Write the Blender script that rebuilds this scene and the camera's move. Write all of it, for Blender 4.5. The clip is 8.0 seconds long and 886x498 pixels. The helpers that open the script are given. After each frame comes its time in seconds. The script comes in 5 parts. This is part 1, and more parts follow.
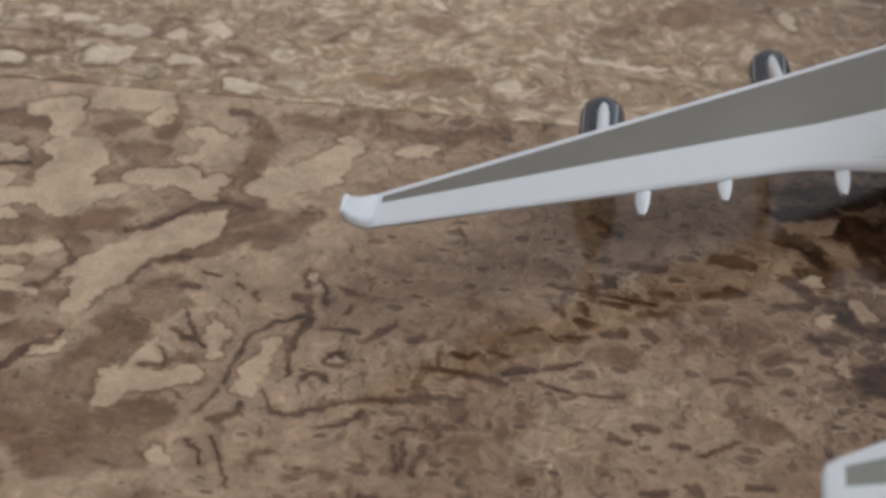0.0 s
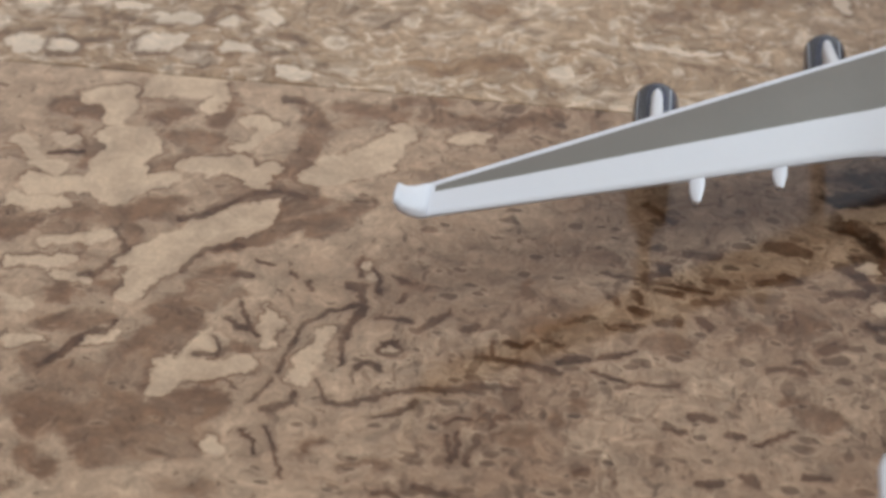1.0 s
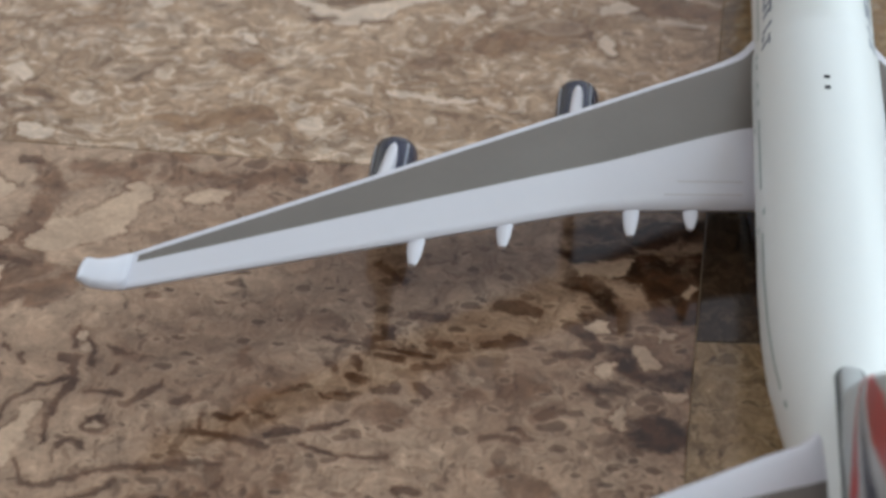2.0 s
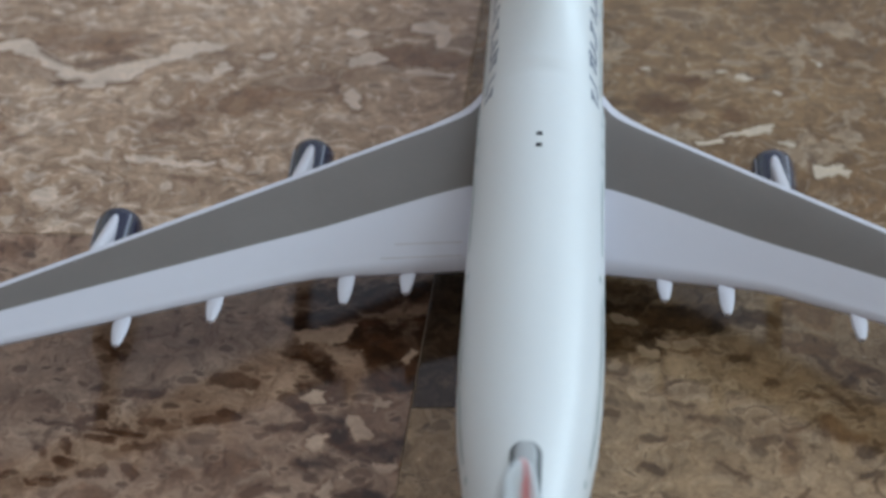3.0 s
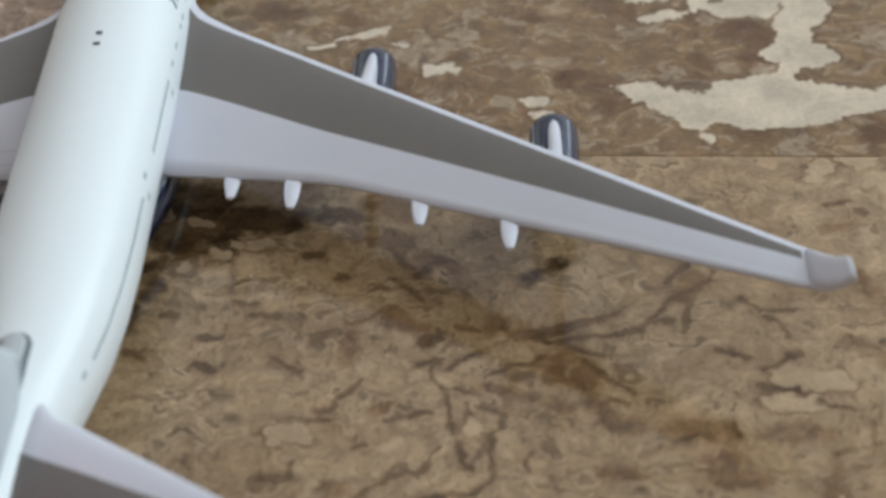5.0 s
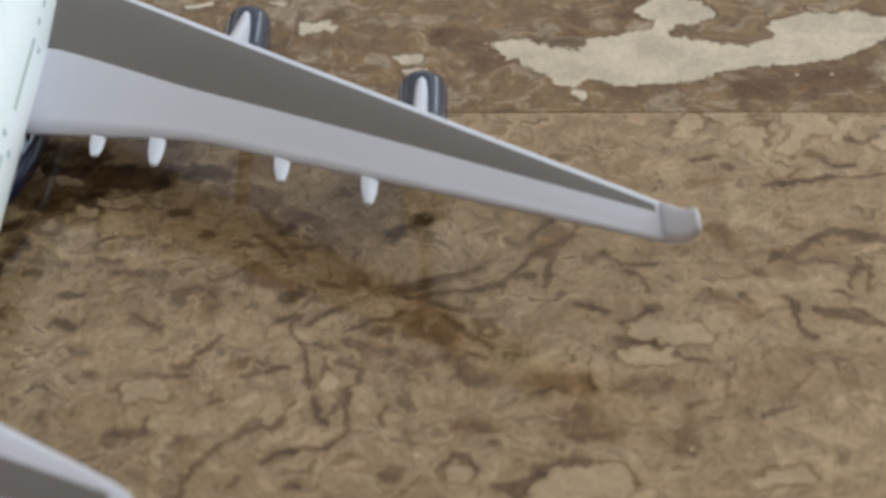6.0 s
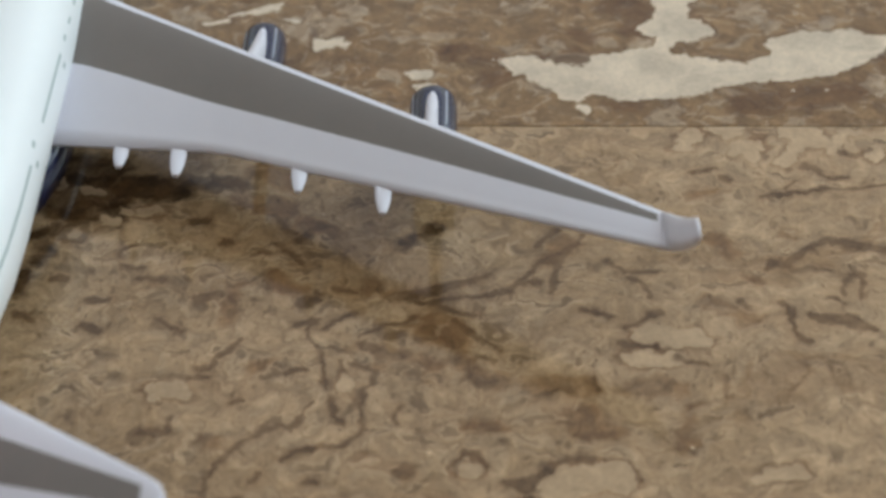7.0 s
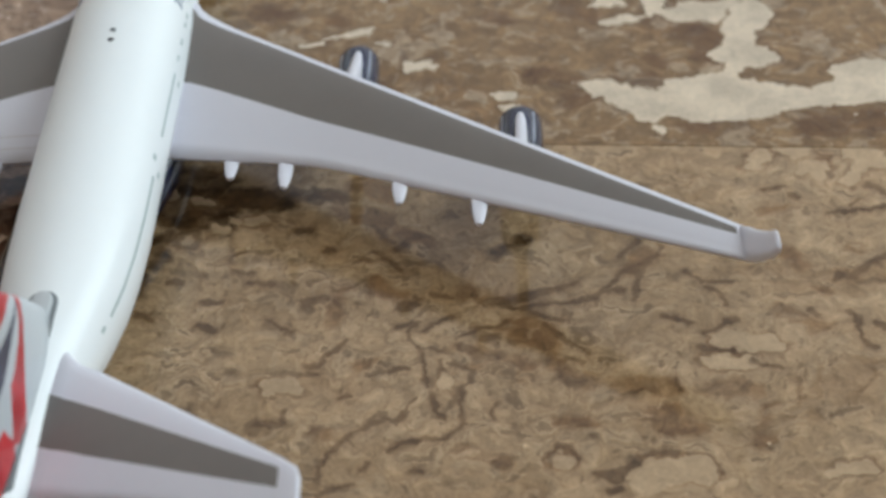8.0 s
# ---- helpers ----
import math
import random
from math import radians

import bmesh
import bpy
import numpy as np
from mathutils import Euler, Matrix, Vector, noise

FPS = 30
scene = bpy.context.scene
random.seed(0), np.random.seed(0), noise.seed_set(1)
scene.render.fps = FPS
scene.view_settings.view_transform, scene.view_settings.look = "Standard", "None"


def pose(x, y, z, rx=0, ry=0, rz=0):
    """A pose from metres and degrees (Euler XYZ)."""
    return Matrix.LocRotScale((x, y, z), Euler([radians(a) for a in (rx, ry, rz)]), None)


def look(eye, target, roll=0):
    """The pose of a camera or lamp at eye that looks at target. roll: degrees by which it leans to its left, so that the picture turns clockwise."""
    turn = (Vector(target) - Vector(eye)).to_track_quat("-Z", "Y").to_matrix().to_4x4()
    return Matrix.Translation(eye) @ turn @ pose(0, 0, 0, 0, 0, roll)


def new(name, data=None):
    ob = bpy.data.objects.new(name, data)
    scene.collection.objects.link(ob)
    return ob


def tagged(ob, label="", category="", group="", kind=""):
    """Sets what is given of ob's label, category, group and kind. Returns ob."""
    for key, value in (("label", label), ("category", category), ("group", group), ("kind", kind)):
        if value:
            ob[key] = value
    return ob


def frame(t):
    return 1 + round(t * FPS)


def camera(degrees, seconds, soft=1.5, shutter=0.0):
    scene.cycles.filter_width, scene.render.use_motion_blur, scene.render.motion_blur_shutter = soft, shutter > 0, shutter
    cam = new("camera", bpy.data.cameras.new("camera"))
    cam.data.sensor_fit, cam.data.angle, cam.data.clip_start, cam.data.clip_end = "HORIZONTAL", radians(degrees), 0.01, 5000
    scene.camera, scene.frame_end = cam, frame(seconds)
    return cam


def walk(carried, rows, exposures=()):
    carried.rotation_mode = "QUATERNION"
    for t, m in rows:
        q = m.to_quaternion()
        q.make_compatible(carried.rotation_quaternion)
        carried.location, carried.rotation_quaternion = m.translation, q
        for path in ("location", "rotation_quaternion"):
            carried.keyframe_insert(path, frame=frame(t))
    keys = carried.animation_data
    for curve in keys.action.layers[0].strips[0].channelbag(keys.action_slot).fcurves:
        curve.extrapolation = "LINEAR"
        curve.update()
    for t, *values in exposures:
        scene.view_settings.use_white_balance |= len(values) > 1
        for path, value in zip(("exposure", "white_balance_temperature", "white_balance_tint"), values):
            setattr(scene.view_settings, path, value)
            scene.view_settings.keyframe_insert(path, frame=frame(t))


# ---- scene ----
# ---- camera ----
LENS = 24.066
PATH = [
    (0.0, (-0.10715, -0.25789, 0.29917), (-0.13384, 0.09848, 0.02569), 2.535),
    (0.5, (-0.10964, -0.25894, 0.30047), (-0.14272, 0.09458, 0.02402), 1.907),
    (1.0, (-0.10813, -0.25550, 0.30040), (-0.14523, 0.09671, 0.02279), 1.297),
    (1.2, (-0.09821, -0.24899, 0.30151), (-0.13765, 0.10143, 0.02195), 0.843),
    (2.3, (-0.03493, -0.22457, 0.31209), (-0.06517, 0.12661, 0.03234), 0.072),
    (2.5, (-0.02500, -0.22113, 0.31584), (-0.05302, 0.12952, 0.03520), -0.219),
    (3.0, (0.00642, -0.20996, 0.31944), (-0.01981, 0.13989, 0.03764), -1.228),
    (3.5, (0.03482, -0.20672, 0.31034), (0.01396, 0.14348, 0.02852), -1.668),
    (4.0, (0.05373, -0.20912, 0.30859), (0.03333, 0.14094, 0.02656), -2.153),
    (4.5, (0.07233, -0.21123, 0.30146), (0.05326, 0.13994, 0.02071), -2.548),
    (5.0, (0.09436, -0.20954, 0.28750), (0.07640, 0.14189, 0.00701), -2.982),
    (5.2, (0.10311, -0.20886, 0.28723), (0.08698, 0.14050, 0.00406), -2.716),
    (6.3, (0.11836, -0.21601, 0.28378), (0.10786, 0.13156, -0.00185), -2.639),
    (6.5, (0.11958, -0.21981, 0.28713), (0.10802, 0.12813, 0.00198), -2.696),
    (7.0, (0.11369, -0.22731, 0.29498), (0.10378, 0.12243, 0.01200), -2.323),
    (7.5, (0.10415, -0.24681, 0.31130), (0.09508, 0.10352, 0.02902), -1.938),
    (8.0, (0.09686, -0.25605, 0.31534), (0.08347, 0.09632, 0.03578), -2.081),
]
EXPOSURES = [(0.0, -0.24, 6700, 10), (1.2, 0.14, 6680, 10), (2.3, -0.22, 6250, 10), (3.5, -0.38, 5920, 10), (3.75, -0.31, 5950, 10), (4.0, 0.04, 5970, 10), (4.2, 0.04, 6070, 10), (4.5, -0.15, 6200, 10), (6.3, -0.15, 6550, 10), (8.0, -0.07, 6500, 10)]
cam = camera(LENS, 8.0, soft=3.4)
cam.data.dof.use_dof = True
cam.data.dof.focus_distance, cam.data.dof.aperture_fstop = 0.48, 17.0
walk(cam, [(t, look(e, g, r)) for t, e, g, r in PATH], EXPOSURES)

# ---- light: daylight from a wide east window, and a weak added lamp in a made-up north opening ----
world = bpy.data.worlds.new("sky")
scene.world = world
world.use_nodes = True
sky = world.node_tree.nodes.new("ShaderNodeTexSky")
sky.sky_type = "NISHITA"
sky.sun_disc = False
sky.sun_elevation, sky.sun_rotation = radians(42), radians(200)
background = world.node_tree.nodes["Background"]
world.node_tree.links.new(sky.outputs[0], background.inputs[0])
background.inputs[1].default_value = 0.12

# the openings: along the wall and in height
EAST = dict(a0=0.10, a1=1.85, z0=0.25, z1=2.25)
NORTH = dict(a0=-1.15, a1=1.15, z0=0.70, z1=2.38)
ROOM = dict(x0=-1.35, x1=1.35, y0=-0.34, y1=1.95, z=2.45, t=0.16)


def daylight(name, hole, watts, where, colour):
    """Area lamp standing in a wall opening, in place of sky light."""
    data = bpy.data.lights.new(name, "AREA")
    data.shape = "RECTANGLE"
    data.size, data.size_y = hole["z1"] - hole["z0"], hole["a1"] - hole["a0"]
    data.energy, data.color = watts, colour
    mid, up = (hole["a0"] + hole["a1"]) / 2, (hole["z0"] + hole["z1"]) / 2
    new(name, data).matrix_world = pose(ROOM["x1"] + 0.10, mid, up, 0, 90, 0) if where == "east" else pose(mid, ROOM["y1"] + 0.10, up, 0, 90, 90)


daylight("east_daylight", EAST, 56, "east", (0.79, 0.945, 0.98))
# added lamp: gives the floor its warm sheen, no real window behind it
daylight("north_sheen_lamp", NORTH, 6.0, "north", (0.95, 0.87, 0.74))


# ---- node helpers ----
class Nodes:
    def __init__(self, name):
        self.mat = bpy.data.materials.new(name)
        self.mat.use_nodes = True
        self.tree = self.mat.node_tree
        self.bsdf = self.tree.nodes["Principled BSDF"]

    def put(self, socket, value):
        if isinstance(value, bpy.types.NodeSocket):
            self.tree.links.new(value, socket)
        elif isinstance(value, (tuple, list)) and len(value) == 3 and socket.type == "RGBA":
            socket.default_value = (*value, 1)
        else:
            socket.default_value = value

    def math(self, op, a, b=0.0, clamp=False):
        n = self.tree.nodes.new("ShaderNodeMath")
        n.operation, n.use_clamp = op, clamp
        self.put(n.inputs[0], a), self.put(n.inputs[1], b)
        return n.outputs[0]

    def vec(self, op, a, b=None, scale=None):
        n = self.tree.nodes.new("ShaderNodeVectorMath")
        n.operation = op
        self.put(n.inputs[0], a)
        if b is not None:
            self.put(n.inputs[1], b)
        if scale is not None:
            self.put(n.inputs["Scale"], scale)
        return n.outputs["Value"] if op in ("LENGTH", "DISTANCE", "DOT_PRODUCT") else n.outputs[0]

    def mix(self, fac, a, b):
        n = self.tree.nodes.new("ShaderNodeMix")
        n.data_type = "RGBA"
        self.put(n.inputs[0], fac), self.put(n.inputs[6], a), self.put(n.inputs[7], b)
        return n.outputs[2]

    def ramp(self, value, lo, hi, a=0.0, b=1.0, smooth=True):
        n = self.tree.nodes.new("ShaderNodeMapRange")
        n.interpolation_type = "SMOOTHSTEP" if smooth else "LINEAR"
        for i, v in enumerate((value, lo, hi, a, b)):
            self.put(n.inputs[i], v)
        return n.outputs[0]

    def noise(self, vector, scale, detail=3.0, rough=0.55, distort=0.0, colour=False):
        n = self.tree.nodes.new("ShaderNodeTexNoise")
        self.put(n.inputs["Vector"], vector)
        for k, v in (("Scale", scale), ("Detail", detail), ("Roughness", rough), ("Distortion", distort)):
            n.inputs[k].default_value = v
        return n.outputs["Color" if colour else "Fac"]

    def cells(self, vector, scale, feature="F1"):
        n = self.tree.nodes.new("ShaderNodeTexVoronoi")
        n.feature = feature
        self.put(n.inputs["Vector"], vector)
        n.inputs["Scale"].default_value = scale
        return n.outputs

    def mapping(self, vector, loc=(0, 0, 0), rot=0.0, scale=(1, 1, 1), kind="POINT"):
        n = self.tree.nodes.new("ShaderNodeMapping")
        n.vector_type = kind
        self.put(n.inputs[0], vector)
        n.inputs[1].default_value, n.inputs[2].default_value, n.inputs[3].default_value = loc, (0, 0, rot), scale
        return n.outputs[0]

    def position(self):
        return self.tree.nodes.new("ShaderNodeNewGeometry").outputs["Position"]

    def object_coords(self):
        return self.tree.nodes.new("ShaderNodeTexCoord").outputs["Object"]

    def random(self):
        return self.tree.nodes.new("ShaderNodeObjectInfo").outputs["Random"]

    def bump(self, height, strength, distance):
        n = self.tree.nodes.new("ShaderNodeBump")
        n.inputs["Strength"].default_value, n.inputs["Distance"].default_value = strength, distance
        self.put(n.inputs["Height"], height)
        self.put(self.bsdf.inputs["Normal"], n.outputs[0])

    def surface(self, **values):
        for key, value in values.items():
            self.put(self.bsdf.inputs[key.replace("_", " ")], value)
        return self.mat

    def group(self, tree, vector):
        n = self.tree.nodes.new("ShaderNodeGroup")
        n.node_tree = tree
        self.put(n.inputs[0], vector)
        return n.outputs[0]


# ---- stone: fossil limestone tiles, polished ----
# Fossils and dark stone of the four tiles that meet under the model, with shade beside the body painted in: strokes of
# points, each x, y and half width in millimetres.
NEAR_WEST_LINES_A = [
    [(-179, 78.2, 0.5), (-178.3, 81.1, 0.5), (-177.4, 86.6, 0.5), (-177.4, 89.9, 0.5), (-176.6, 92.9, 0.6), (-173.5, 97.3, 0.7), (-170.8, 100.1, 0.8), (-168.3, 101, 0.8), (-165.3, 102.5, 0.8)],
    [(-165, 109.1, 1), (-164, 102.7, 1), (-164.5, 100.2, 1.1)], [(-168.3, 109.2, 1.2), (-164.9, 108.3, 1.5)],
    [(-166, 112.7, 0.5), (-167, 116.7, 0.5), (-166.2, 120.1, 0.5)], [(-163.4, 115.6, 0.6), (-161.8, 112.2, 0.5), (-161.2, 107.1, 0.6)],
    [(-164.4, 99.6, 1.2), (-165.6, 96, 0.7), (-166.3, 92.4, 0.6), (-167.1, 89.4, 0.5), (-166.3, 86.6, 0.4), (-166.2, 81.8, 0.5)],
    [(-179.8, 75.6, 0.4), (-181.3, 70.5, 0.4), (-183.1, 67.1, 0.4)],
]
NEAR_WEST_LINES_B = [
    [(-169.9, 77, 0.5), (-168.5, 73.2, 0.5), (-167.1, 69.7, 0.7), (-164, 69.6, 0.9), (-158.2, 71.9, 0.7), (-152.4, 74.3, 0.7), (-146.5, 76, 0.9), (-140.5, 77.1, 0.9), (-134.5, 78.6, 0.9), (-126.7, 79.9, 0.7)],
    [(-135.6, 89, 0.8), (-133.1, 88.9, 0.9), (-129.3, 88.5, 1.1), (-124.3, 87.3, 1.1), (-117.9, 85.8, 0.7)], [(-133, 94.2, 0.5), (-132.8, 89.4, 0.5)],
    [(-130.5, 94.3, 0.7), (-127.3, 93.2, 1), (-124.3, 94.8, 0.7)], [(-122.5, 96.6, 0.5), (-118, 94.3, 0.5)],
    [(-118.8, 89.4, 1.1), (-115.8, 90.4, 1.5), (-112.7, 91.2, 1.1)], [(-117.9, 102.2, 0.5), (-113.7, 105.3, 0.5)],
    [(-158.6, 114.3, 0.2), (-155, 112.1, 0.8), (-151, 111.7, 0), (-147.1, 111.2, 0.1)],
]
NEAR_WEST_LINES_C = [
    [(-154.5, 108.1, 0.4), (-155.1, 104.9, 0.7)], [(-159.9, 98.8, 0.6), (-157.1, 99.2, 0.6), (-151.9, 98.4, 0.6)],
    [(-149, 95.8, 0.7), (-146.4, 99.2, 1.1), (-143.5, 102.5, 0.6), (-143.1, 104.6, 0.1)], [(-139.1, 98.2, 1.3), (-137.4, 99.4, 1.3)],
    [(-158.4, 88.3, 0.6), (-157.2, 90.4, 0.7), (-154.7, 90.5, 0.7), (-152.9, 88.8, 0.5), (-154.2, 87.1, 0.7), (-156.7, 86.8, 0.7), (-158.4, 88.3, 0.6)],
    [(-162.2, 80.5, 0.6), (-161, 82.6, 0.7), (-158.6, 82.9, 0.7), (-156.9, 81.3, 0.6)], [(-156, 66.8, 0.7), (-151.5, 67.9, 0.7), (-149.4, 70, 0.8), (-147.8, 71.5, 0.6)],
    [(-140.1, 62.8, 0.5), (-139.1, 59.5, 0.5), (-138.7, 55.8, 0.7)], [(-137.8, 64, 0.6), (-137.2, 60.6, 0.6), (-138.1, 56.5, 0.6)],
]
NEAR_WEST_LINES_D = [
    [(-132.9, 62.9, 0.8), (-134.3, 59.3, 0.8), (-135.6, 54.8, 0.7)], [(-140.5, 66.3, 0.5), (-138.8, 67.7, 0.5), (-135.8, 67.8, 0.5)],
    [(-127.2, 72.6, 0.6), (-125.1, 75.9, 0.6)], [(-130.9, 66.7, 0.5), (-129.4, 69.6, 0.6), (-127.6, 69.8, 0.7)],
    [(-145.2, 47.2, 0.8), (-141.5, 45.4, 0.8), (-135.7, 45.2, 0.8)], [(-152.8, 43.3, 0.8), (-150.1, 44.5, 0.8), (-148.1, 43.1, 0.7)],
    [(-194.6, 109.2, 0.8), (-191.4, 109.7, 1)], [(-190.3, 114.5, 0.6), (-186.2, 113.6, 0.6)], [(-181.8, 111.5, 0.7), (-179.7, 110.3, 0.7)],
    [(-177.2, 110, 0.5), (-175.3, 106.2, 0.5)], [(-190.9, 98.9, 0.6), (-188.5, 93.2, 0.7), (-185.9, 89.2, 0.7)],
    [(-193.4, 93.5, 0.8), (-191.1, 91.8, 0.9), (-188.5, 91.2, 0.9)],
]
NEAR_WEST_LINES_E = [
    [(-195.3, 87.3, 0.5), (-193.3, 83.8, 0.5), (-193.7, 81.2, 0.7), (-197.7, 80.8, 0.8)], [(-189.2, 73, 0.4), (-186.2, 70.3, 0.4)],
    [(-174.5, 72.3, 0.7), (-174.2, 68.7, 0.8), (-175.8, 67.1, 1), (-179.2, 65.9, 1.1)], [(-182.7, 58.6, 0.4), (-180, 55.9, 0.4), (-179.6, 52.1, 0.4)],
    [(-178.7, 60.1, 0.4), (-176.4, 56, 0.4), (-174.1, 51.2, 0.4), (-172, 46.4, 0.4)],
    [(-221.3, 115.4, 0.7), (-223.1, 111.9, 0.7), (-224.3, 108.6, 0.7), (-226.1, 105.2, 0.8), (-229.8, 104, 0.8)],
    [(-211.4, 128.5, 0.9), (-206.3, 130.1, 0.9), (-201.8, 134.9, 0.8), (-196, 140.3, 0.9), (-190.9, 142.9, 0.9), (-183.6, 140.9, 0.9)],
]
NEAR_WEST_LINES_F = [
    [(-219, 85, 0.9), (-221.7, 85.6, 1), (-224.3, 83.3, 0.9), (-225.8, 79.2, 1.2), (-226.9, 76.2, 1.2), (-231.1, 73.1, 0.9)], [(-218.7, 86, 0.5), (-218.4, 90, 0.5)],
    [(-206.5, 109, 0.9), (-205.4, 113.4, 0.7), (-202.4, 118.1, 0.8), (-194.8, 120.3, 0.9)], [(-226.4, 122.3, 0.6), (-223.6, 119.4, 0.6), (-222.1, 116, 0.5)],
    [(-249.1, 150.4, 1), (-242.3, 152.1, 1)], [(-195.8, 181.4, 1.6), (-191.5, 182, 1.6)], [(-103.7, 109.2, 1.2), (-100.4, 108.2, 1.2)],
    [(-89.1, 113.3, 1.2), (-83.4, 114.5, 1.2)], [(-70.4, 137.6, 2), (-64.5, 136.3, 2)], [(-101, 121.9, 1.2), (-95.9, 123.7, 1.2)],
    [(-103.3, 115.3, 0.7), (-101.9, 111.4, 0.7)], [(-98.2, 117.1, 1), (-93, 115.8, 1)],
]
NEAR_WEST_LINES_G = [
    [(-110.2, 121.6, 0.6), (-99.6, 120, 0.6), (-86.6, 117.7, 0.6)], [(-101.7, 94.9, 0.7), (-106, 92.6, 0.7), (-109.7, 91.7, 0.7)],
    [(-109.1, 103.4, 0.5), (-107.1, 101.1, 0.5)], [(-105.3, 103, 0.6), (-100.3, 104.1, 0.6)], [(-96.5, 106.2, 1), (-92.7, 105.7, 1)],
    [(-87.7, 107.4, 1), (-85.8, 105.7, 1)], [(-88.8, 75.2, 1.1), (-84.8, 75.2, 1.1)], [(-94.1, 70.9, 0.7), (-89.9, 70.1, 0.7)], [(-80.7, 70.7, 1.1), (-78.4, 70.7, 1.1)],
    [(-110.6, 86.8, 0.5), (-101.9, 84.3, 0.5), (-92.1, 84.7, 0.5)], [(-73.8, 123.2, 1), (-65.7, 124.8, 1)], [(-91.5, 131.8, 1.3), (-84.3, 131.7, 1.3)],
    [(-85.4, 122.6, 1.2), (-82.6, 121.8, 1.2)], [(-55.7, 131.5, 1.8), (-51.6, 128.9, 1.7), (-48.9, 124.7, 1.5)],
]
NEAR_WEST_LINES_H = [
    [(-58.3, 121.7, 1.2), (-50.6, 122.8, 1.2)], [(-72.3, 93.1, 0.9), (-69.1, 93.9, 0.9)], [(-67.7, 93.4, 0.8), (-64.6, 92.9, 0.8)],
    [(-60.3, 101.1, 0.9), (-58.2, 103.7, 0.9)], [(-75, 68.3, 0.6), (-70.3, 70.7, 0.6), (-67.7, 73.7, 0.6)], [(-86.6, 55.2, 1.3), (-82.9, 56.2, 1.3)],
    [(-77.6, 59.1, 1.2), (-75.5, 57.3, 1.2)], [(-64.6, 60.4, 1), (-60.5, 60.2, 1)], [(-111.9, 55.2, 0.8), (-109.6, 55.6, 0.8)], [(-109, 112.5, 1), (-107, 111.7, 1)],
    [(-71.8, 137.7, 1.8), (-66.7, 137.1, 2.2), (-63.7, 135.8, 1.3)], [(-69, 125.9, 1.6), (-66.9, 125.3, 1.6)], [(-56.1, 131.4, 1.7), (-54, 131.2, 1.7)],
    [(-88.9, 113.1, 1.2), (-83.8, 114.3, 1)], [(-97, 126.8, 1.3), (-97.5, 123.3, 1.4)],
]
NEAR_WEST_LINES_I = [
    [(-107.9, 120.5, 0.6), (-98.8, 119.9, 0.6), (-86.8, 117.1, 0.5)], [(-101.6, 150, 0.9), (-94.2, 144.1, 1)], [(-86.6, 122.1, 1.1), (-84, 122.7, 1.1)],
    [(-74.8, 122.1, 0.1), (-72.2, 123, 0.9)], [(-56.1, 102.4, 1.1), (-59.7, 100.5, 0.9)], [(-67, 96.5, 0.8), (-63.1, 95.5, 0.8)], [(-97, 105.3, 1.3), (-93, 105, 0.9)],
]
NEAR_WEST_STAINS_A = [
    [(-240.2, 128.2, 3), (-232.7, 125.9, 3.2), (-223.7, 128.3, 3.3), (-214.8, 131.4, 3.3), (-211.4, 134.6, 1.7)], [(-222.7, 124, 1.9), (-220.8, 118.8, 1.8)],
    [(-198.9, 120.8, 3), (-190.3, 124.9, 2.9), (-184.4, 129.5, 2.9), (-178.1, 132.6, 3)],
    [(-188.1, 135.2, 2.8), (-180.7, 140.2, 2.1), (-184.6, 146.6, 2.3), (-189.8, 148.2, 2.8)], [(-198.5, 109.1, 4.1), (-201.3, 100.4, 4.2), (-206.1, 92.7, 4.4)],
    [(-203.2, 91.1, 4.2), (-210, 76.6, 6.3), (-212.2, 65.2, 7.5), (-224.6, 65.3, 7.5)], [(-231.9, 73.6, 3.1), (-215.5, 54.1, 4.2)],
    [(-205, 55.5, 6.4), (-198.7, 59.9, 6.3), (-192.7, 66.1, 4.9)], [(-193.2, 74.3, 2.7), (-196.6, 78.5, 2.7)], [(-222.8, 102.5, 2.1), (-219, 100.6, 2)],
]
NEAR_WEST_STAINS_B = [
    [(-234.2, 88.7, 2.2), (-228.1, 87.6, 2.3), (-222.3, 90.4, 2.4)], [(-234.1, 97.8, 1.7), (-230.4, 96.3, 1.7)],
    [(-253.9, 171.1, 2.6), (-249.2, 172.6, 3.7), (-243.3, 170, 3.2)], [(-244.7, 160.9, 1.4), (-242.1, 153.9, 1.4), (-239.2, 146.5, 1.4)],
    [(-224.8, 168.9, 2.9), (-218.4, 173.4, 1.5)], [(-211.1, 169.6, 1.8), (-209.6, 178.9, 1.6), (-212.3, 186.4, 1.6)], [(-220.3, 162, 2.5), (-210.5, 163.4, 2.5)],
    [(-221, 146.1, 2.5), (-217.9, 151.3, 2.5), (-213.8, 158.5, 2.6)], [(-189.3, 177.9, 3.5), (-184.1, 168.5, 3.1), (-186.2, 155.9, 3.5), (-189.4, 145.9, 2.3)],
    [(-194.8, 100.3, 1.6), (-191.3, 102.5, 1.6)], [(-125.5, 101.7, 3), (-120, 104.5, 4.1), (-115.4, 106.3, 2.3)], [(-127.3, 115.4, 1.4), (-127.6, 110.7, 1.4)],
]
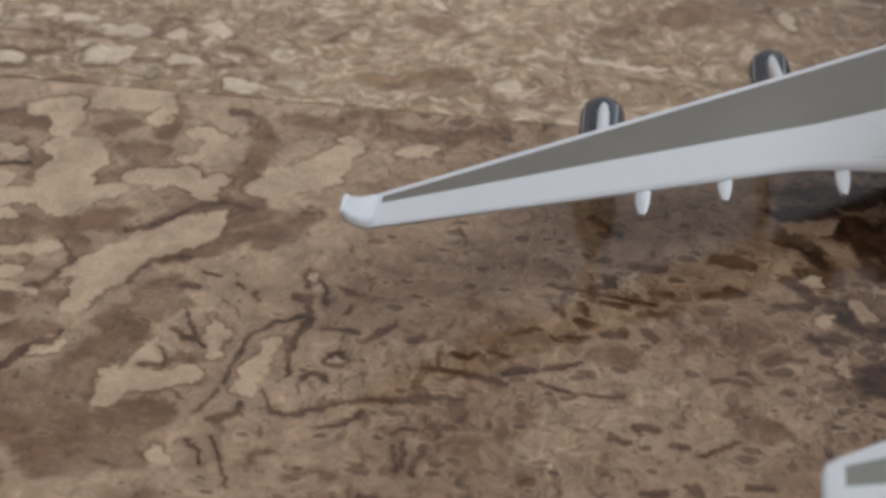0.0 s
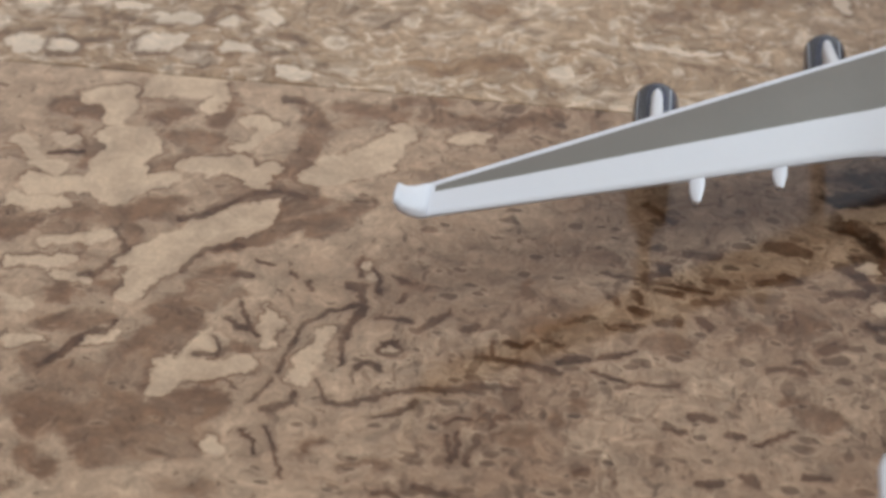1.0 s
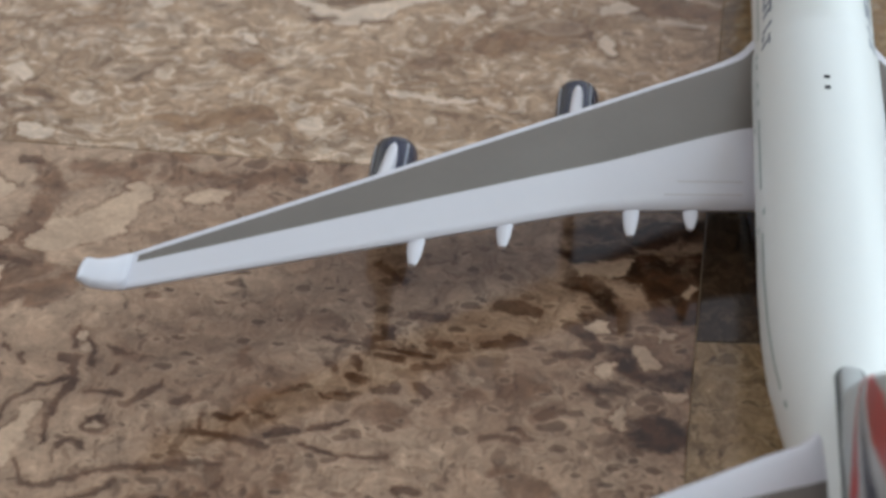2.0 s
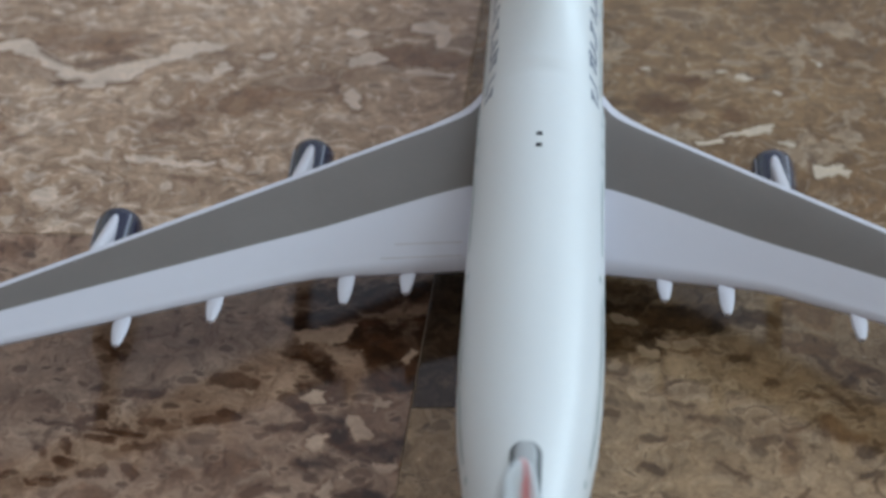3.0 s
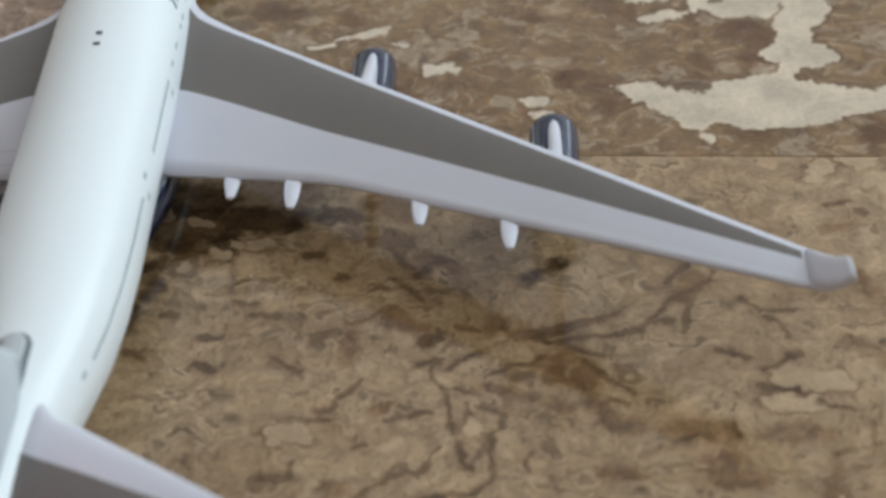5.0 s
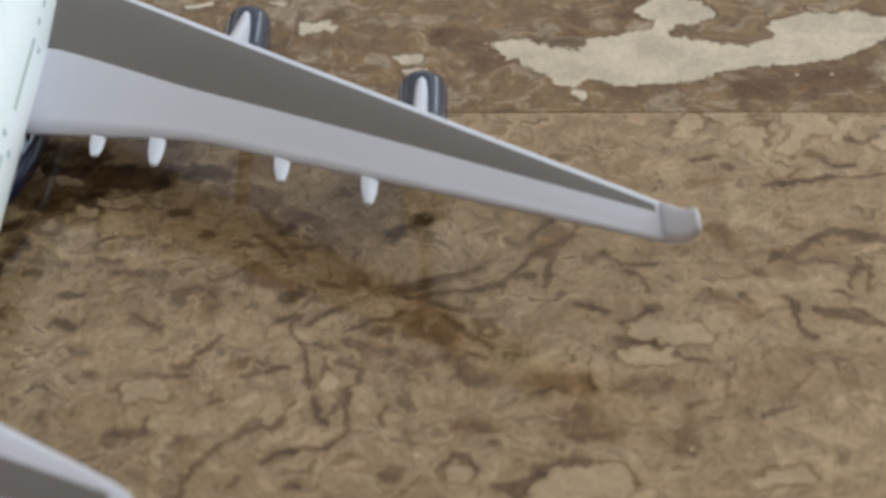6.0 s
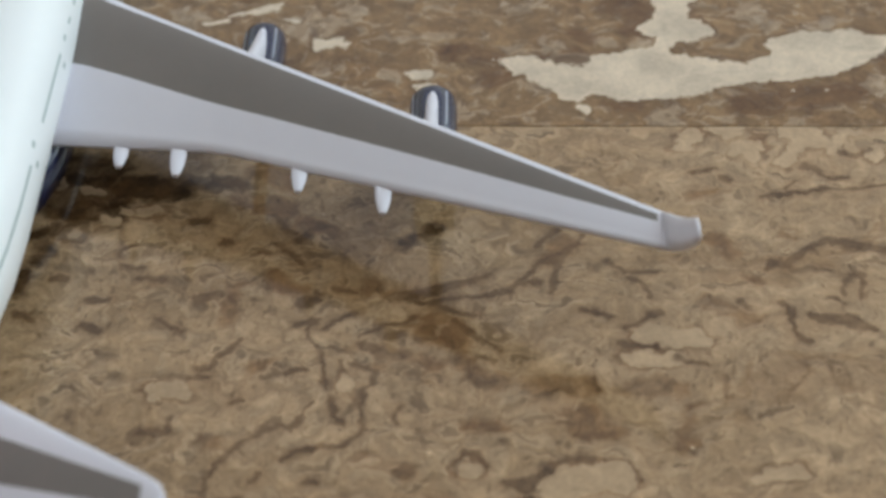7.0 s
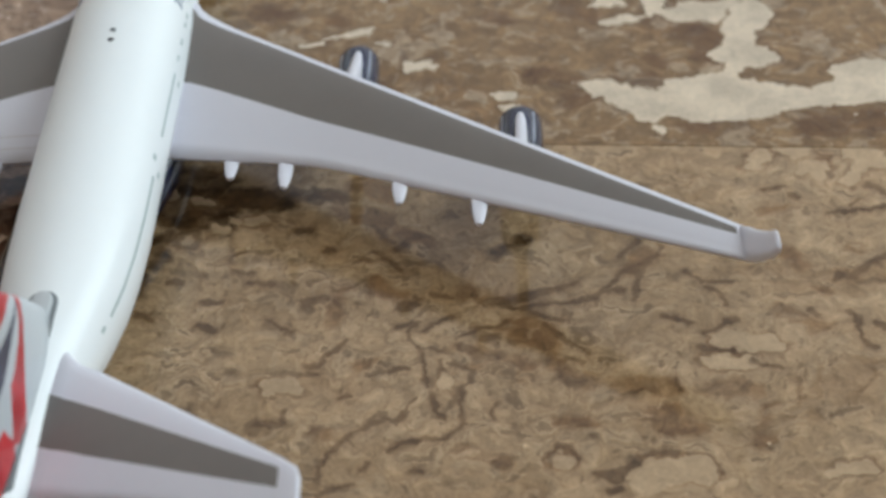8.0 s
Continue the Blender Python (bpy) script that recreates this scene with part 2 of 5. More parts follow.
NEAR_WEST_STAINS_C = [
    [(-134.4, 71.2, 1.1), (-133.7, 68.1, 1.3)], [(-124.9, 64.6, 2.1), (-123, 65.9, 2.1)],
    [(-160, 52.3, 0.8), (-157.9, 54, 0.8), (-154.4, 54.3, 0.8), (-152.3, 51.7, 0.7)], [(-169.7, 53.5, 0.8), (-168.5, 56.8, 0.9), (-166.7, 57.9, 1)],
    [(-193.3, 83.8, 1.9), (-187.8, 84.5, 1.9)], [(-69.3, 110.6, 2.6), (-63.7, 108.8, 2.2)], [(-79.5, 106.6, 2.1), (-77.8, 106.8, 2.1)],
    [(-95.6, 98.4, 1.9), (-91.2, 97.1, 1.9)], [(-112.7, 78, 1.5), (-112.3, 74.6, 1)], [(-117.2, 73.1, 0.8), (-116.4, 71, 0.8)], [(-64.8, 79.4, 2.9), (-60.1, 78.9, 2.9)],
    [(-67.2, 84.5, 1.3), (-65.4, 81.7, 1.3)], [(-70.2, 111.3, 2), (-61.8, 109.6, 2.1)], [(-80.2, 106.8, 1.8), (-78.1, 106.2, 1.8)],
]
NEAR_WEST_STAINS_D = [
    [(-98.8, 97.8, 1.5), (-92.1, 95.9, 1.8)], [(-159.2, 179.7, 2.7), (-139.1, 178.9, 2.8), (-127.3, 183.9, 2.8)], [(-166, 183.9, 2.4), (-155.2, 187, 2.4)],
    [(-178.5, 127, 2.4), (-174.3, 134.3, 2.5), (-169.8, 140.6, 2.6)], [(-166.6, 177.4, 2.4), (-172.7, 179.1, 2.4), (-180.2, 180.6, 2.5)],
    [(-249, 120.2, 3.6), (-246, 124, 2.4), (-251.9, 125.4, 3.7)], [(-231.3, 62.6, 2.4), (-227, 56, 2.4)], [(-211.5, 47.7, 4.4), (-193.3, 52, 3.7)],
    [(-226.5, 45.7, 2.1), (-220.5, 41.4, 2.1)],
]
NEAR_WEST_PALE_A = [
    [(-237.7, 176.8, 5.2), (-235.9, 168.5, 2.9)], [(-232, 157.8, 7.1), (-231.3, 146.9, 5.5), (-230.5, 138.8, 6.7)],
    [(-227.5, 184.2, 5), (-222.4, 184.9, 5), (-217.4, 185.6, 4.7), (-213.5, 183.6, 2.2)], [(-212, 179, 2.1), (-212.9, 176.8, 2.1)],
    [(-182.4, 150, 2.6), (-177.5, 154.3, 5.2), (-171.7, 158, 5.3), (-166.6, 166.8, 2.7), (-163.2, 171.3, 1.8)],
    [(-191.5, 137, 2.3), (-193.8, 132.6, 4.8), (-200.3, 127.2, 4.9), (-207, 120.7, 5), (-214.1, 116, 4), (-221.2, 112.2, 2.1)],
    [(-209.5, 113.9, 4.2), (-215.2, 106.7, 3.7), (-216.7, 98.2, 1.9)], [(-240.1, 114.9, 1.3), (-233.4, 118, 1.3), (-227.2, 120.2, 1.3)],
    [(-202.1, 68.5, 2.2), (-200.9, 75.1, 2.3), (-197.3, 81.8, 2), (-196, 86.3, 2.3)],
]
NEAR_WEST_PALE_B = [
    [(-239.8, 79.1, 1.2), (-233.9, 80.9, 1.2)], [(-222.8, 82.1, 0.8), (-216.7, 83.4, 0.8)], [(-244, 93.4, 1.2), (-238.7, 93.1, 1.2)],
    [(-189.3, 55.6, 1.4), (-186.5, 53.8, 1.4)], [(-166, 117.3, 0.7), (-166, 117.8, 0.7)], [(-164.3, 112.9, 0.5), (-164.1, 112.1, 0.5)],
    [(-155.9, 88.8, 1), (-154.7, 89, 1)], [(-132.4, 79.3, 0.5), (-131.4, 79.4, 0.5)], [(-249.6, 157.7, 2.2), (-246.5, 156.9, 2.2)],
    [(-196.6, 143.7, 2), (-193.8, 151.2, 2.1)], [(-40, 125.6, 1.4), (-37.9, 121.1, 1.1)], [(-46.1, 118, 1.2), (-45.9, 116.7, 0.9)],
    [(-52.2, 151.5, 1.8), (-43.5, 152, 2)], [(-49.6, 131.9, 1.7), (-48, 131.7, 1.4)], [(-29.5, 146.4, 0.6), (-29.2, 146.1, 0.6)], [(-35.5, 129.9, 1), (-33.1, 130, 1.1)],
]
NEAR_WEST_PALE_C = [
    [(-32, 110.2, 1.3), (-30, 110.9, 0.7)], [(-44.6, 104.3, 1), (-42.7, 102, 1)], [(-66.1, 136, 0.7), (-66, 136, 0.7)], [(-147.2, 170.6, 2.5), (-142.6, 171.8, 2.5)],
    [(-165.2, 172, 1.9), (-163.5, 170.3, 1.9)], [(-249.7, 137.2, 2.7), (-238.6, 137.6, 2.7), (-226.1, 138.3, 2.8), (-218.6, 141.7, 2.8)],
    [(-258.7, 153.9, 1.5), (-251.9, 145.2, 1.7), (-245.8, 143.7, 2.1)], [(-227, 153.6, 3.1), (-228.1, 158.4, 3.1)], [(-245.7, 176.2, 2.3), (-241.7, 178.1, 2.3)],
    [(-214.4, 148.2, 3.3), (-202.5, 152.3, 3.2), (-195.7, 146.2, 1.4)], [(-202.6, 159.6, 1.8), (-197, 167.9, 1.3), (-203.5, 172, 1.9)],
    [(-242.5, 131.3, 1.6), (-248, 131.2, 1.6), (-253.5, 130.9, 1.6)],
]
NEAR_WEST_PALE_D = [
    [(-247, 108.5, 1.5), (-238.4, 106.6, 1.6), (-233.8, 109.4, 1.7)], [(-227.9, 101.8, 1.2), (-234.8, 102.9, 1.2)],
    [(-185.6, 80.1, 1.8), (-190.1, 77.5, 1.9), (-196, 75.8, 1.9)], [(-175.2, 77.8, 1.3), (-173.1, 83.7, 1.3), (-171.3, 91.7, 1.2)],
    [(-183.6, 95.9, 1.2), (-183.4, 88, 1.2)],
]
# dark stone, with some of the shade behind the wing root painted in
NEAR_WEST_DARK_SHADE = [
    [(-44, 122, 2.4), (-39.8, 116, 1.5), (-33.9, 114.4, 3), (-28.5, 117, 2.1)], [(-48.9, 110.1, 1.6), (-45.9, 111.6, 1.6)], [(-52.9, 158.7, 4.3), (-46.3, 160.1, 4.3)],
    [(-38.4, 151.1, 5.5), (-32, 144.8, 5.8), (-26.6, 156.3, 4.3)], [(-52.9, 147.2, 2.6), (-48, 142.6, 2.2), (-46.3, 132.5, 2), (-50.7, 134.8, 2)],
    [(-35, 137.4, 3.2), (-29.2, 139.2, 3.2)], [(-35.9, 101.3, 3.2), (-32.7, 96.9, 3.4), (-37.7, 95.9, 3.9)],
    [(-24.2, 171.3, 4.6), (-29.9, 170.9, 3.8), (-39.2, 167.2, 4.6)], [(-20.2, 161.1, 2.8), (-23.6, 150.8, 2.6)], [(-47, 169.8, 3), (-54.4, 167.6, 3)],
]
NEAR_EAST_PALE_A = [
    [(18.3, 146.5, 1.8), (19.7, 146.5, 1.8)], [(24.1, 150.7, 1.2), (26, 150.9, 1.2)], [(34.4, 153.7, 1.4), (36.6, 153.7, 1.4)],
    [(147.5, 106.8, 2.6), (157.6, 104.3, 2.6)], [(144.3, 99.8, 1.4), (151.5, 98.9, 1.4)], [(108.8, 67.5, 1.4), (109.7, 67.1, 1.4)],
    [(127.1, 61.2, 2.9), (131, 64.2, 3.3), (137.2, 64.1, 3.4)], [(166.9, 62.4, 1.3), (174.3, 64, 1.3)], [(44.7, 91.1, 1.9), (48.1, 92, 1.9)],
    [(82.8, 92, 1.5), (83.9, 92, 1.5)], [(159.9, 174.9, 1.5), (162.8, 179.8, 1.5)], [(174.8, 170.9, 2.1), (177.1, 172.1, 2.1)], [(185.2, 179.2, 2), (191, 174.2, 3.6)],
    [(169, 182.6, 1.4), (172.2, 177.1, 1.4)], [(160.4, 178.5, 1.1), (162.7, 180.2, 1.1)],
]
NEAR_EAST_PALE_B = [
    [(168.4, 180.9, 1.4), (173.2, 180.6, 1.4)], [(176.9, 174.1, 1.1), (177.9, 168.7, 1.1)], [(184.4, 177.3, 1.2), (187.2, 178.8, 1.2)],
    [(189.2, 173.1, 1.4), (185.7, 168.3, 1.4)], [(195.1, 170.1, 1.3), (198.8, 176.4, 0.8), (203, 177.8, 1)], [(205.9, 171.2, 1.1), (206.2, 167.8, 1.1)],
    [(12.9, 168.6, 0.6), (13.7, 163.8, 0.6)], [(19.8, 163, 1.3), (22, 162.1, 1.3)], [(29.1, 154.4, 0.9), (30.3, 154, 0.9)], [(36.1, 154.6, 1), (37.4, 154.2, 1)],
]
NEAR_EAST_LINES_A = [
    [(15.8, 146.1, 0.9), (17.2, 149.3, 1.1), (20.1, 149.2, 0.9), (21.5, 146.2, 0.7), (20.2, 143.3, 1.1), (17.5, 143.4, 1), (15.8, 146.1, 0.8)],
    [(30.7, 136.1, 0.4), (30.4, 139.4, 0.5), (33, 141.3, 0.6)], [(31.4, 133.9, 0.6), (36.3, 132.5, 0.6)],
    [(44.9, 161.4, 0.6), (47.9, 164.2, 0.7), (51.9, 162.5, 0.5), (49.6, 159.7, 0.6)], [(55.2, 162.4, 1.2), (59.5, 162.3, 1.2)], [(45.4, 149.1, 1.4), (48.2, 149.5, 1.4)],
    [(66, 140.9, 0.7), (68.9, 137, 0.7), (71.8, 133.1, 0.7)], [(52.1, 141.8, 0.9), (54.9, 142.2, 0.9)], [(72.6, 120.1, 1.9), (74.3, 120.3, 1.9)],
    [(75.6, 122.8, 0.8), (76.4, 122.8, 0.8)], [(79.5, 124.2, 0.8), (83.1, 122.9, 0.8)],
]
NEAR_EAST_LINES_B = [
    [(49.6, 121.8, 1.5), (53.6, 122.8, 1.5)], [(24.8, 122.1, 1), (29.4, 122.2, 1)], [(60.1, 107.3, 0.7), (57.1, 103.4, 0.7), (53.4, 99.6, 0.7), (51.7, 98.8, 0.8)],
    [(50.8, 96.1, 1), (52.6, 96.3, 1)],
    [(55.8, 61.3, 0.7), (56.2, 65.6, 0.5), (57.8, 69.9, 0.6), (60.1, 72.5, 0.6), (62.4, 75.2, 0.6), (64.8, 78.2, 0.6), (67.2, 80, 1.2), (69.9, 81, 0.7), (72.2, 80.4, 0.7), (74.1, 82.2, 0.6), (75.8, 86.8, 0.5)],
]
NEAR_EAST_LINES_C = [
    [(71.3, 70.6, 0.6), (73, 73.2, 0.7), (76.1, 74.4, 0.7), (82.3, 74, 0.7), (84.7, 76.6, 0.6), (87.5, 79.3, 0.5), (86.9, 83, 0.5), (85.9, 86.7, 0.5), (87.1, 90.4, 0.6), (89, 94.2, 0.6), (89.6, 97, 0.7), (84.5, 98.5, 0.8)],
    [(80.2, 88.6, 0.6), (80.3, 84, 0.7), (82.4, 81.6, 0.8)],
    [(78.8, 91.5, 0.4), (78, 98.2, 0.4), (77.3, 103.1, 0.4), (74.6, 107.1, 0.4), (74.4, 112.1, 0.4), (76.4, 114.1, 0.5)],
    [(77.7, 111, 0.7), (80.3, 114, 0.7), (84.3, 116.4, 0.8)], [(86.3, 108.9, 0.7), (90.9, 111.8, 0.8), (94.9, 112.7, 0.8), (96.5, 114.8, 0.7)],
    [(91.6, 107.4, 1.1), (93.8, 108.7, 1.1)], [(99.4, 109.6, 1.2), (100.9, 109.6, 1.2)],
]
NEAR_EAST_LINES_D = [
    [(98.1, 106.3, 0.8), (101.4, 107.2, 0.8)], [(79.8, 104.6, 0.7), (81.6, 103.4, 0.7)], [(86.4, 104.9, 0.9), (89.6, 102.9, 0.9)],
    [(92.2, 120.4, 1.6), (95.6, 121.4, 1.6), (100.3, 122.3, 1.6), (104.3, 123.9, 1.2), (109.7, 125.5, 1), (113.8, 128, 0.8)],
    [(97.5, 118.8, 0.7), (104.2, 119.7, 0.7), (110.9, 120.2, 0.7), (115.2, 121.6, 0.7)], [(116.2, 121.2, 0.8), (120.3, 123.6, 0.8), (124.7, 125.6, 0.8)],
    [(106, 111.9, 0.7), (109.2, 109.1, 0.7), (113, 105.4, 0.7), (115.8, 102.8, 0.7)], [(100.9, 118, 0.8), (105.5, 115.6, 0.8), (110.7, 113.9, 0.8)],
]
NEAR_EAST_LINES_E = [
    [(120.7, 125.3, 0.6), (123.3, 128.8, 0.6), (124.8, 132, 0.7), (128.9, 133, 1.6), (130.6, 134.5, 1.3), (133.3, 138.4, 0.6), (135.2, 142.3, 0.6)],
    [(129.9, 131.9, 0.9), (128.3, 127.7, 0.8), (127.4, 121.4, 0.8)], [(124.4, 138.1, 0.7), (127.4, 141.8, 0.7), (129.9, 145.1, 0.7)],
    [(139.6, 131.7, 0.8), (143.4, 128.5, 0.8), (150.3, 127.3, 0.8)], [(144.5, 125.3, 0.8), (148.5, 122, 0.7), (149.3, 118.7, 0.6)],
    [(142.2, 108.9, 0.7), (145.9, 110.8, 0.7), (149.1, 113.8, 0.6)], [(141.5, 104.1, 0.8), (145.3, 103.3, 0.8), (148, 102.5, 0.8)],
    [(152.6, 99.8, 0.7), (154.3, 97.7, 0.8), (159, 96.9, 0.8)], [(176.6, 116.4, 0.6), (177.8, 110.3, 0.6), (180.1, 103.9, 0.6)],
]
NEAR_EAST_LINES_F = [
    [(162.1, 93, 0.5), (162.6, 86.4, 0.5)], [(135.5, 93.4, 0.5), (135.9, 89.6, 0.5)], [(122.5, 88, 0.5), (126.6, 89.4, 0.5)],
    [(115.8, 63, 1), (120.2, 62.1, 1.7), (122.8, 64.7, 1.1), (125.1, 67.2, 0.9), (128.9, 69.6, 0.7), (134, 69.9, 0.7)], [(118.6, 58.3, 1.2), (120.4, 58.6, 1.2)],
    [(106.8, 64.9, 0.6), (106.4, 68.4, 0.6), (108.2, 71.8, 0.8), (111.1, 70.9, 0.8), (112.3, 67.4, 0.7)], [(47.5, 83.9, 0.7), (46.5, 79.9, 0.9), (40.8, 80, 0.9)],
    [(66.7, 67.5, 0.6), (65.7, 65.4, 0.6)], [(76.4, 64.4, 0.9), (77.6, 64.4, 0.9)], [(63.1, 61.2, 0.7), (59.6, 60, 0.7), (56.3, 57, 0.6)],
    [(94.1, 80.7, 0.5), (93.3, 84.7, 0.5), (94.7, 86.5, 0.6)],
]
NEAR_EAST_LINES_G = [
    [(81.2, 100.1, 0.4), (83.2, 95.8, 0.4)], [(175.7, 128.9, 0.7), (178.6, 131, 0.9), (179.7, 128.8, 0.8), (182.1, 131.5, 0.7), (186.1, 134.1, 0.7)],
    [(176.9, 153.9, 0.7), (183.3, 155.1, 0.7), (191.6, 156.3, 0.7)], [(71.1, 112.2, 0.8), (75, 114.1, 0.8)], [(9.3, 118.4, 0.7), (13.8, 115.2, 0.7)],
    [(16, 129.8, 1.1), (18.8, 129.8, 1.1)], [(62, 137.2, 0.9), (63.4, 137.2, 0.9)], [(114.8, 99.5, 0.8), (110.9, 100.6, 0.8)], [(188.9, 165.1, 1.2), (191.1, 163.7, 1.2)],
    [(191.4, 162.4, 0.7), (193.7, 160.1, 0.8), (197.9, 160.6, 0.7)], [(186.2, 160.1, 0.5), (182.8, 156.8, 0.5)],
    [(197.4, 170.5, 0.9), (201.3, 168.1, 0.9), (204.6, 171.2, 0.7)],
]
NEAR_EAST_LINES_H = [
    [(179, 155.1, 0.5), (193.1, 156.1, 0.5), (208.3, 156.9, 0.5)], [(161.8, 163.3, 0.8), (167.4, 164.8, 0.8)], [(168.7, 160.8, 1), (169.9, 159.9, 1)],
    [(175.3, 127.6, 0.7), (176.3, 130.3, 1.1), (179.7, 129, 1.3), (182.3, 132, 0.9), (185.3, 134.4, 1), (189.3, 137, 1.1), (193.2, 136.8, 1.2), (196.4, 134.9, 1.2), (201.1, 133.3, 1.2), (204.6, 133.6, 1.2)],
    [(190.6, 117.9, 0.5), (190.9, 121.6, 0.5), (192.8, 125, 0.7), (195.5, 124.3, 1), (195.9, 121.4, 0.6), (194.4, 117.4, 0.5)],
    [(175.8, 116.1, 0.6), (177.4, 113.8, 0.6), (178.5, 109.2, 0.5), (179.5, 105.6, 0.6), (181.6, 103.7, 0.7)], [(167.5, 116.9, 0.7), (169.9, 114.5, 0.7)],
]
NEAR_EAST_LINES_I = [
    [(182.4, 111.8, 0.9), (185.8, 110.7, 1.5), (190.4, 109.6, 2.2), (195.2, 106.8, 0.9)], [(187.6, 117.4, 0.7), (188.8, 116.8, 0.7)],
    [(145.5, 110.5, 0.7), (148.1, 113.1, 0.8), (150.8, 114.1, 0.9)], [(70.1, 141.9, 1.2), (75.6, 146.2, 1.2)], [(120.1, 149.8, 1.1), (123.6, 148.6, 1.1)],
    [(35.2, 129.5, 0.8), (40.7, 128.3, 0.8)], [(41.8, 114.7, 0.7), (46.1, 110.6, 0.6)], [(24.6, 114, 0.9), (28.8, 111.9, 0.9)], [(64.2, 151, 0.7), (68.7, 144.1, 0.7)],
    [(70.4, 96.4, 0.8), (74.2, 97.3, 0.8)], [(61.7, 88.9, 0.7), (59.2, 88, 0.7)], [(93.4, 66.8, 0.8), (95.8, 65.9, 0.8)], [(133.1, 115.1, 0.8), (139.6, 113, 0.8)],
]
# dark stone, plus shade and reflection under the wing root painted in
NEAR_EAST_DARK_SHADE = [
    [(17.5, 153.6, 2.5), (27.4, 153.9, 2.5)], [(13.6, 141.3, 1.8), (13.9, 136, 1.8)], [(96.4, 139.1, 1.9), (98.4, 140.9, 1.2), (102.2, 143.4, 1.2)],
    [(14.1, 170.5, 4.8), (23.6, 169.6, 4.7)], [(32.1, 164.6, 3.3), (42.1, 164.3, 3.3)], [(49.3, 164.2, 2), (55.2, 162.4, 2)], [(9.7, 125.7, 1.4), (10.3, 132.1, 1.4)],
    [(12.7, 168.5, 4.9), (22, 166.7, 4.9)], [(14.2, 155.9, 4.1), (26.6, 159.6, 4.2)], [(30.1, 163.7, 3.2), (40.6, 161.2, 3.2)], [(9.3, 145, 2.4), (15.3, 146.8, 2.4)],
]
NEAR_EAST_STAINS_A = [
    [(57.5, 126.9, 1), (56.8, 120.6, 1), (56.3, 113.4, 0.9)], [(63.9, 98, 1.9), (66.7, 97.2, 1.9)], [(83.1, 102.6, 1.2), (84.4, 102.6, 1.2)],
    [(155.7, 85.6, 0.8), (154.6, 81.9, 0.8), (152.3, 78, 0.8)], [(151.5, 73.9, 1.7), (152.9, 75.1, 1.7)], [(130.2, 80.5, 3.6), (138.9, 80.4, 3.6)],
    [(55.5, 76.2, 1.4), (58.9, 76.1, 1.4)], [(162.7, 155.8, 1.6), (165.5, 155.3, 1.6)], [(178, 179.4, 1.2), (178.3, 175.7, 1.2)],
    [(110.1, 95.7, 2.7), (115.2, 94.7, 2.6)], [(105.2, 104.6, 1.4), (108.3, 99.6, 1.4)], [(164.5, 139.2, 1.9), (167.5, 135.7, 1.9)],
    [(170, 123.4, 1.7), (171.5, 123.2, 1.7)], [(182.4, 141.5, 1.5), (183.8, 140.6, 1.5)], [(78.4, 143.9, 1.9), (72.7, 148.6, 2.3)],
]
NEAR_EAST_STAINS_B = [
    [(55.5, 155.8, 3.1), (66.9, 153.3, 3.1)], [(60.6, 167.5, 3), (68, 163.8, 3)], [(86.9, 125.3, 2), (90.2, 124.2, 2)], [(97.5, 111.7, 4.1), (105.3, 107.5, 4.1)],
    [(92.2, 99.9, 3.4), (101.2, 97.8, 3.4)], [(127.6, 134.1, 1.9), (132.1, 140.6, 1.9)], [(122.7, 91.7, 3), (134, 89.7, 3)], [(144.2, 91.4, 2.6), (150.3, 89.4, 2.6)],
    [(65.2, 126.8, 1.6), (70.7, 124.6, 1.6)], [(87.3, 70.4, 1.4), (94.6, 67.7, 1.3)], [(109.7, 80.8, 1.8), (117.1, 79.8, 1.8)], [(162, 114.6, 2), (168.2, 111.4, 2)],
]
FAR_WEST_LINES_A = [
    [(-263, 195.9, 0.6), (-263, 201.5, 0.8), (-259.7, 203.7, 1), (-255.4, 202.1, 0.7), (-253.4, 199, 0.6), (-255.1, 195.1, 0.9), (-259.4, 193.9, 0.9), (-262.4, 194.9, 0.8)],
    [(-277, 201.7, 1), (-272.7, 202.9, 1), (-267, 206.1, 1)], [(-253, 201.9, 1.4), (-246.1, 204.9, 1.4)],
    [(-239.5, 200.2, 0.6), (-240.8, 205.4, 0.7), (-238.2, 208.9, 1)], [(-237.8, 198.2, 1.1), (-230, 198.8, 1.1)], [(-225.4, 202, 1.7), (-220.5, 202.7, 1.7)],
    [(-222.3, 214.2, 0.8), (-223.3, 219, 0.9), (-221.5, 224, 1.3), (-216.9, 224.7, 1.2), (-213.4, 218.4, 0.9)], [(-251.5, 217.1, 0.8), (-250.6, 210, 0.8)],
    [(-248.6, 215.2, 1.1), (-243.8, 214.8, 1.1)], [(-208.3, 208.5, 0.6), (-206.9, 205, 0.6)],
]
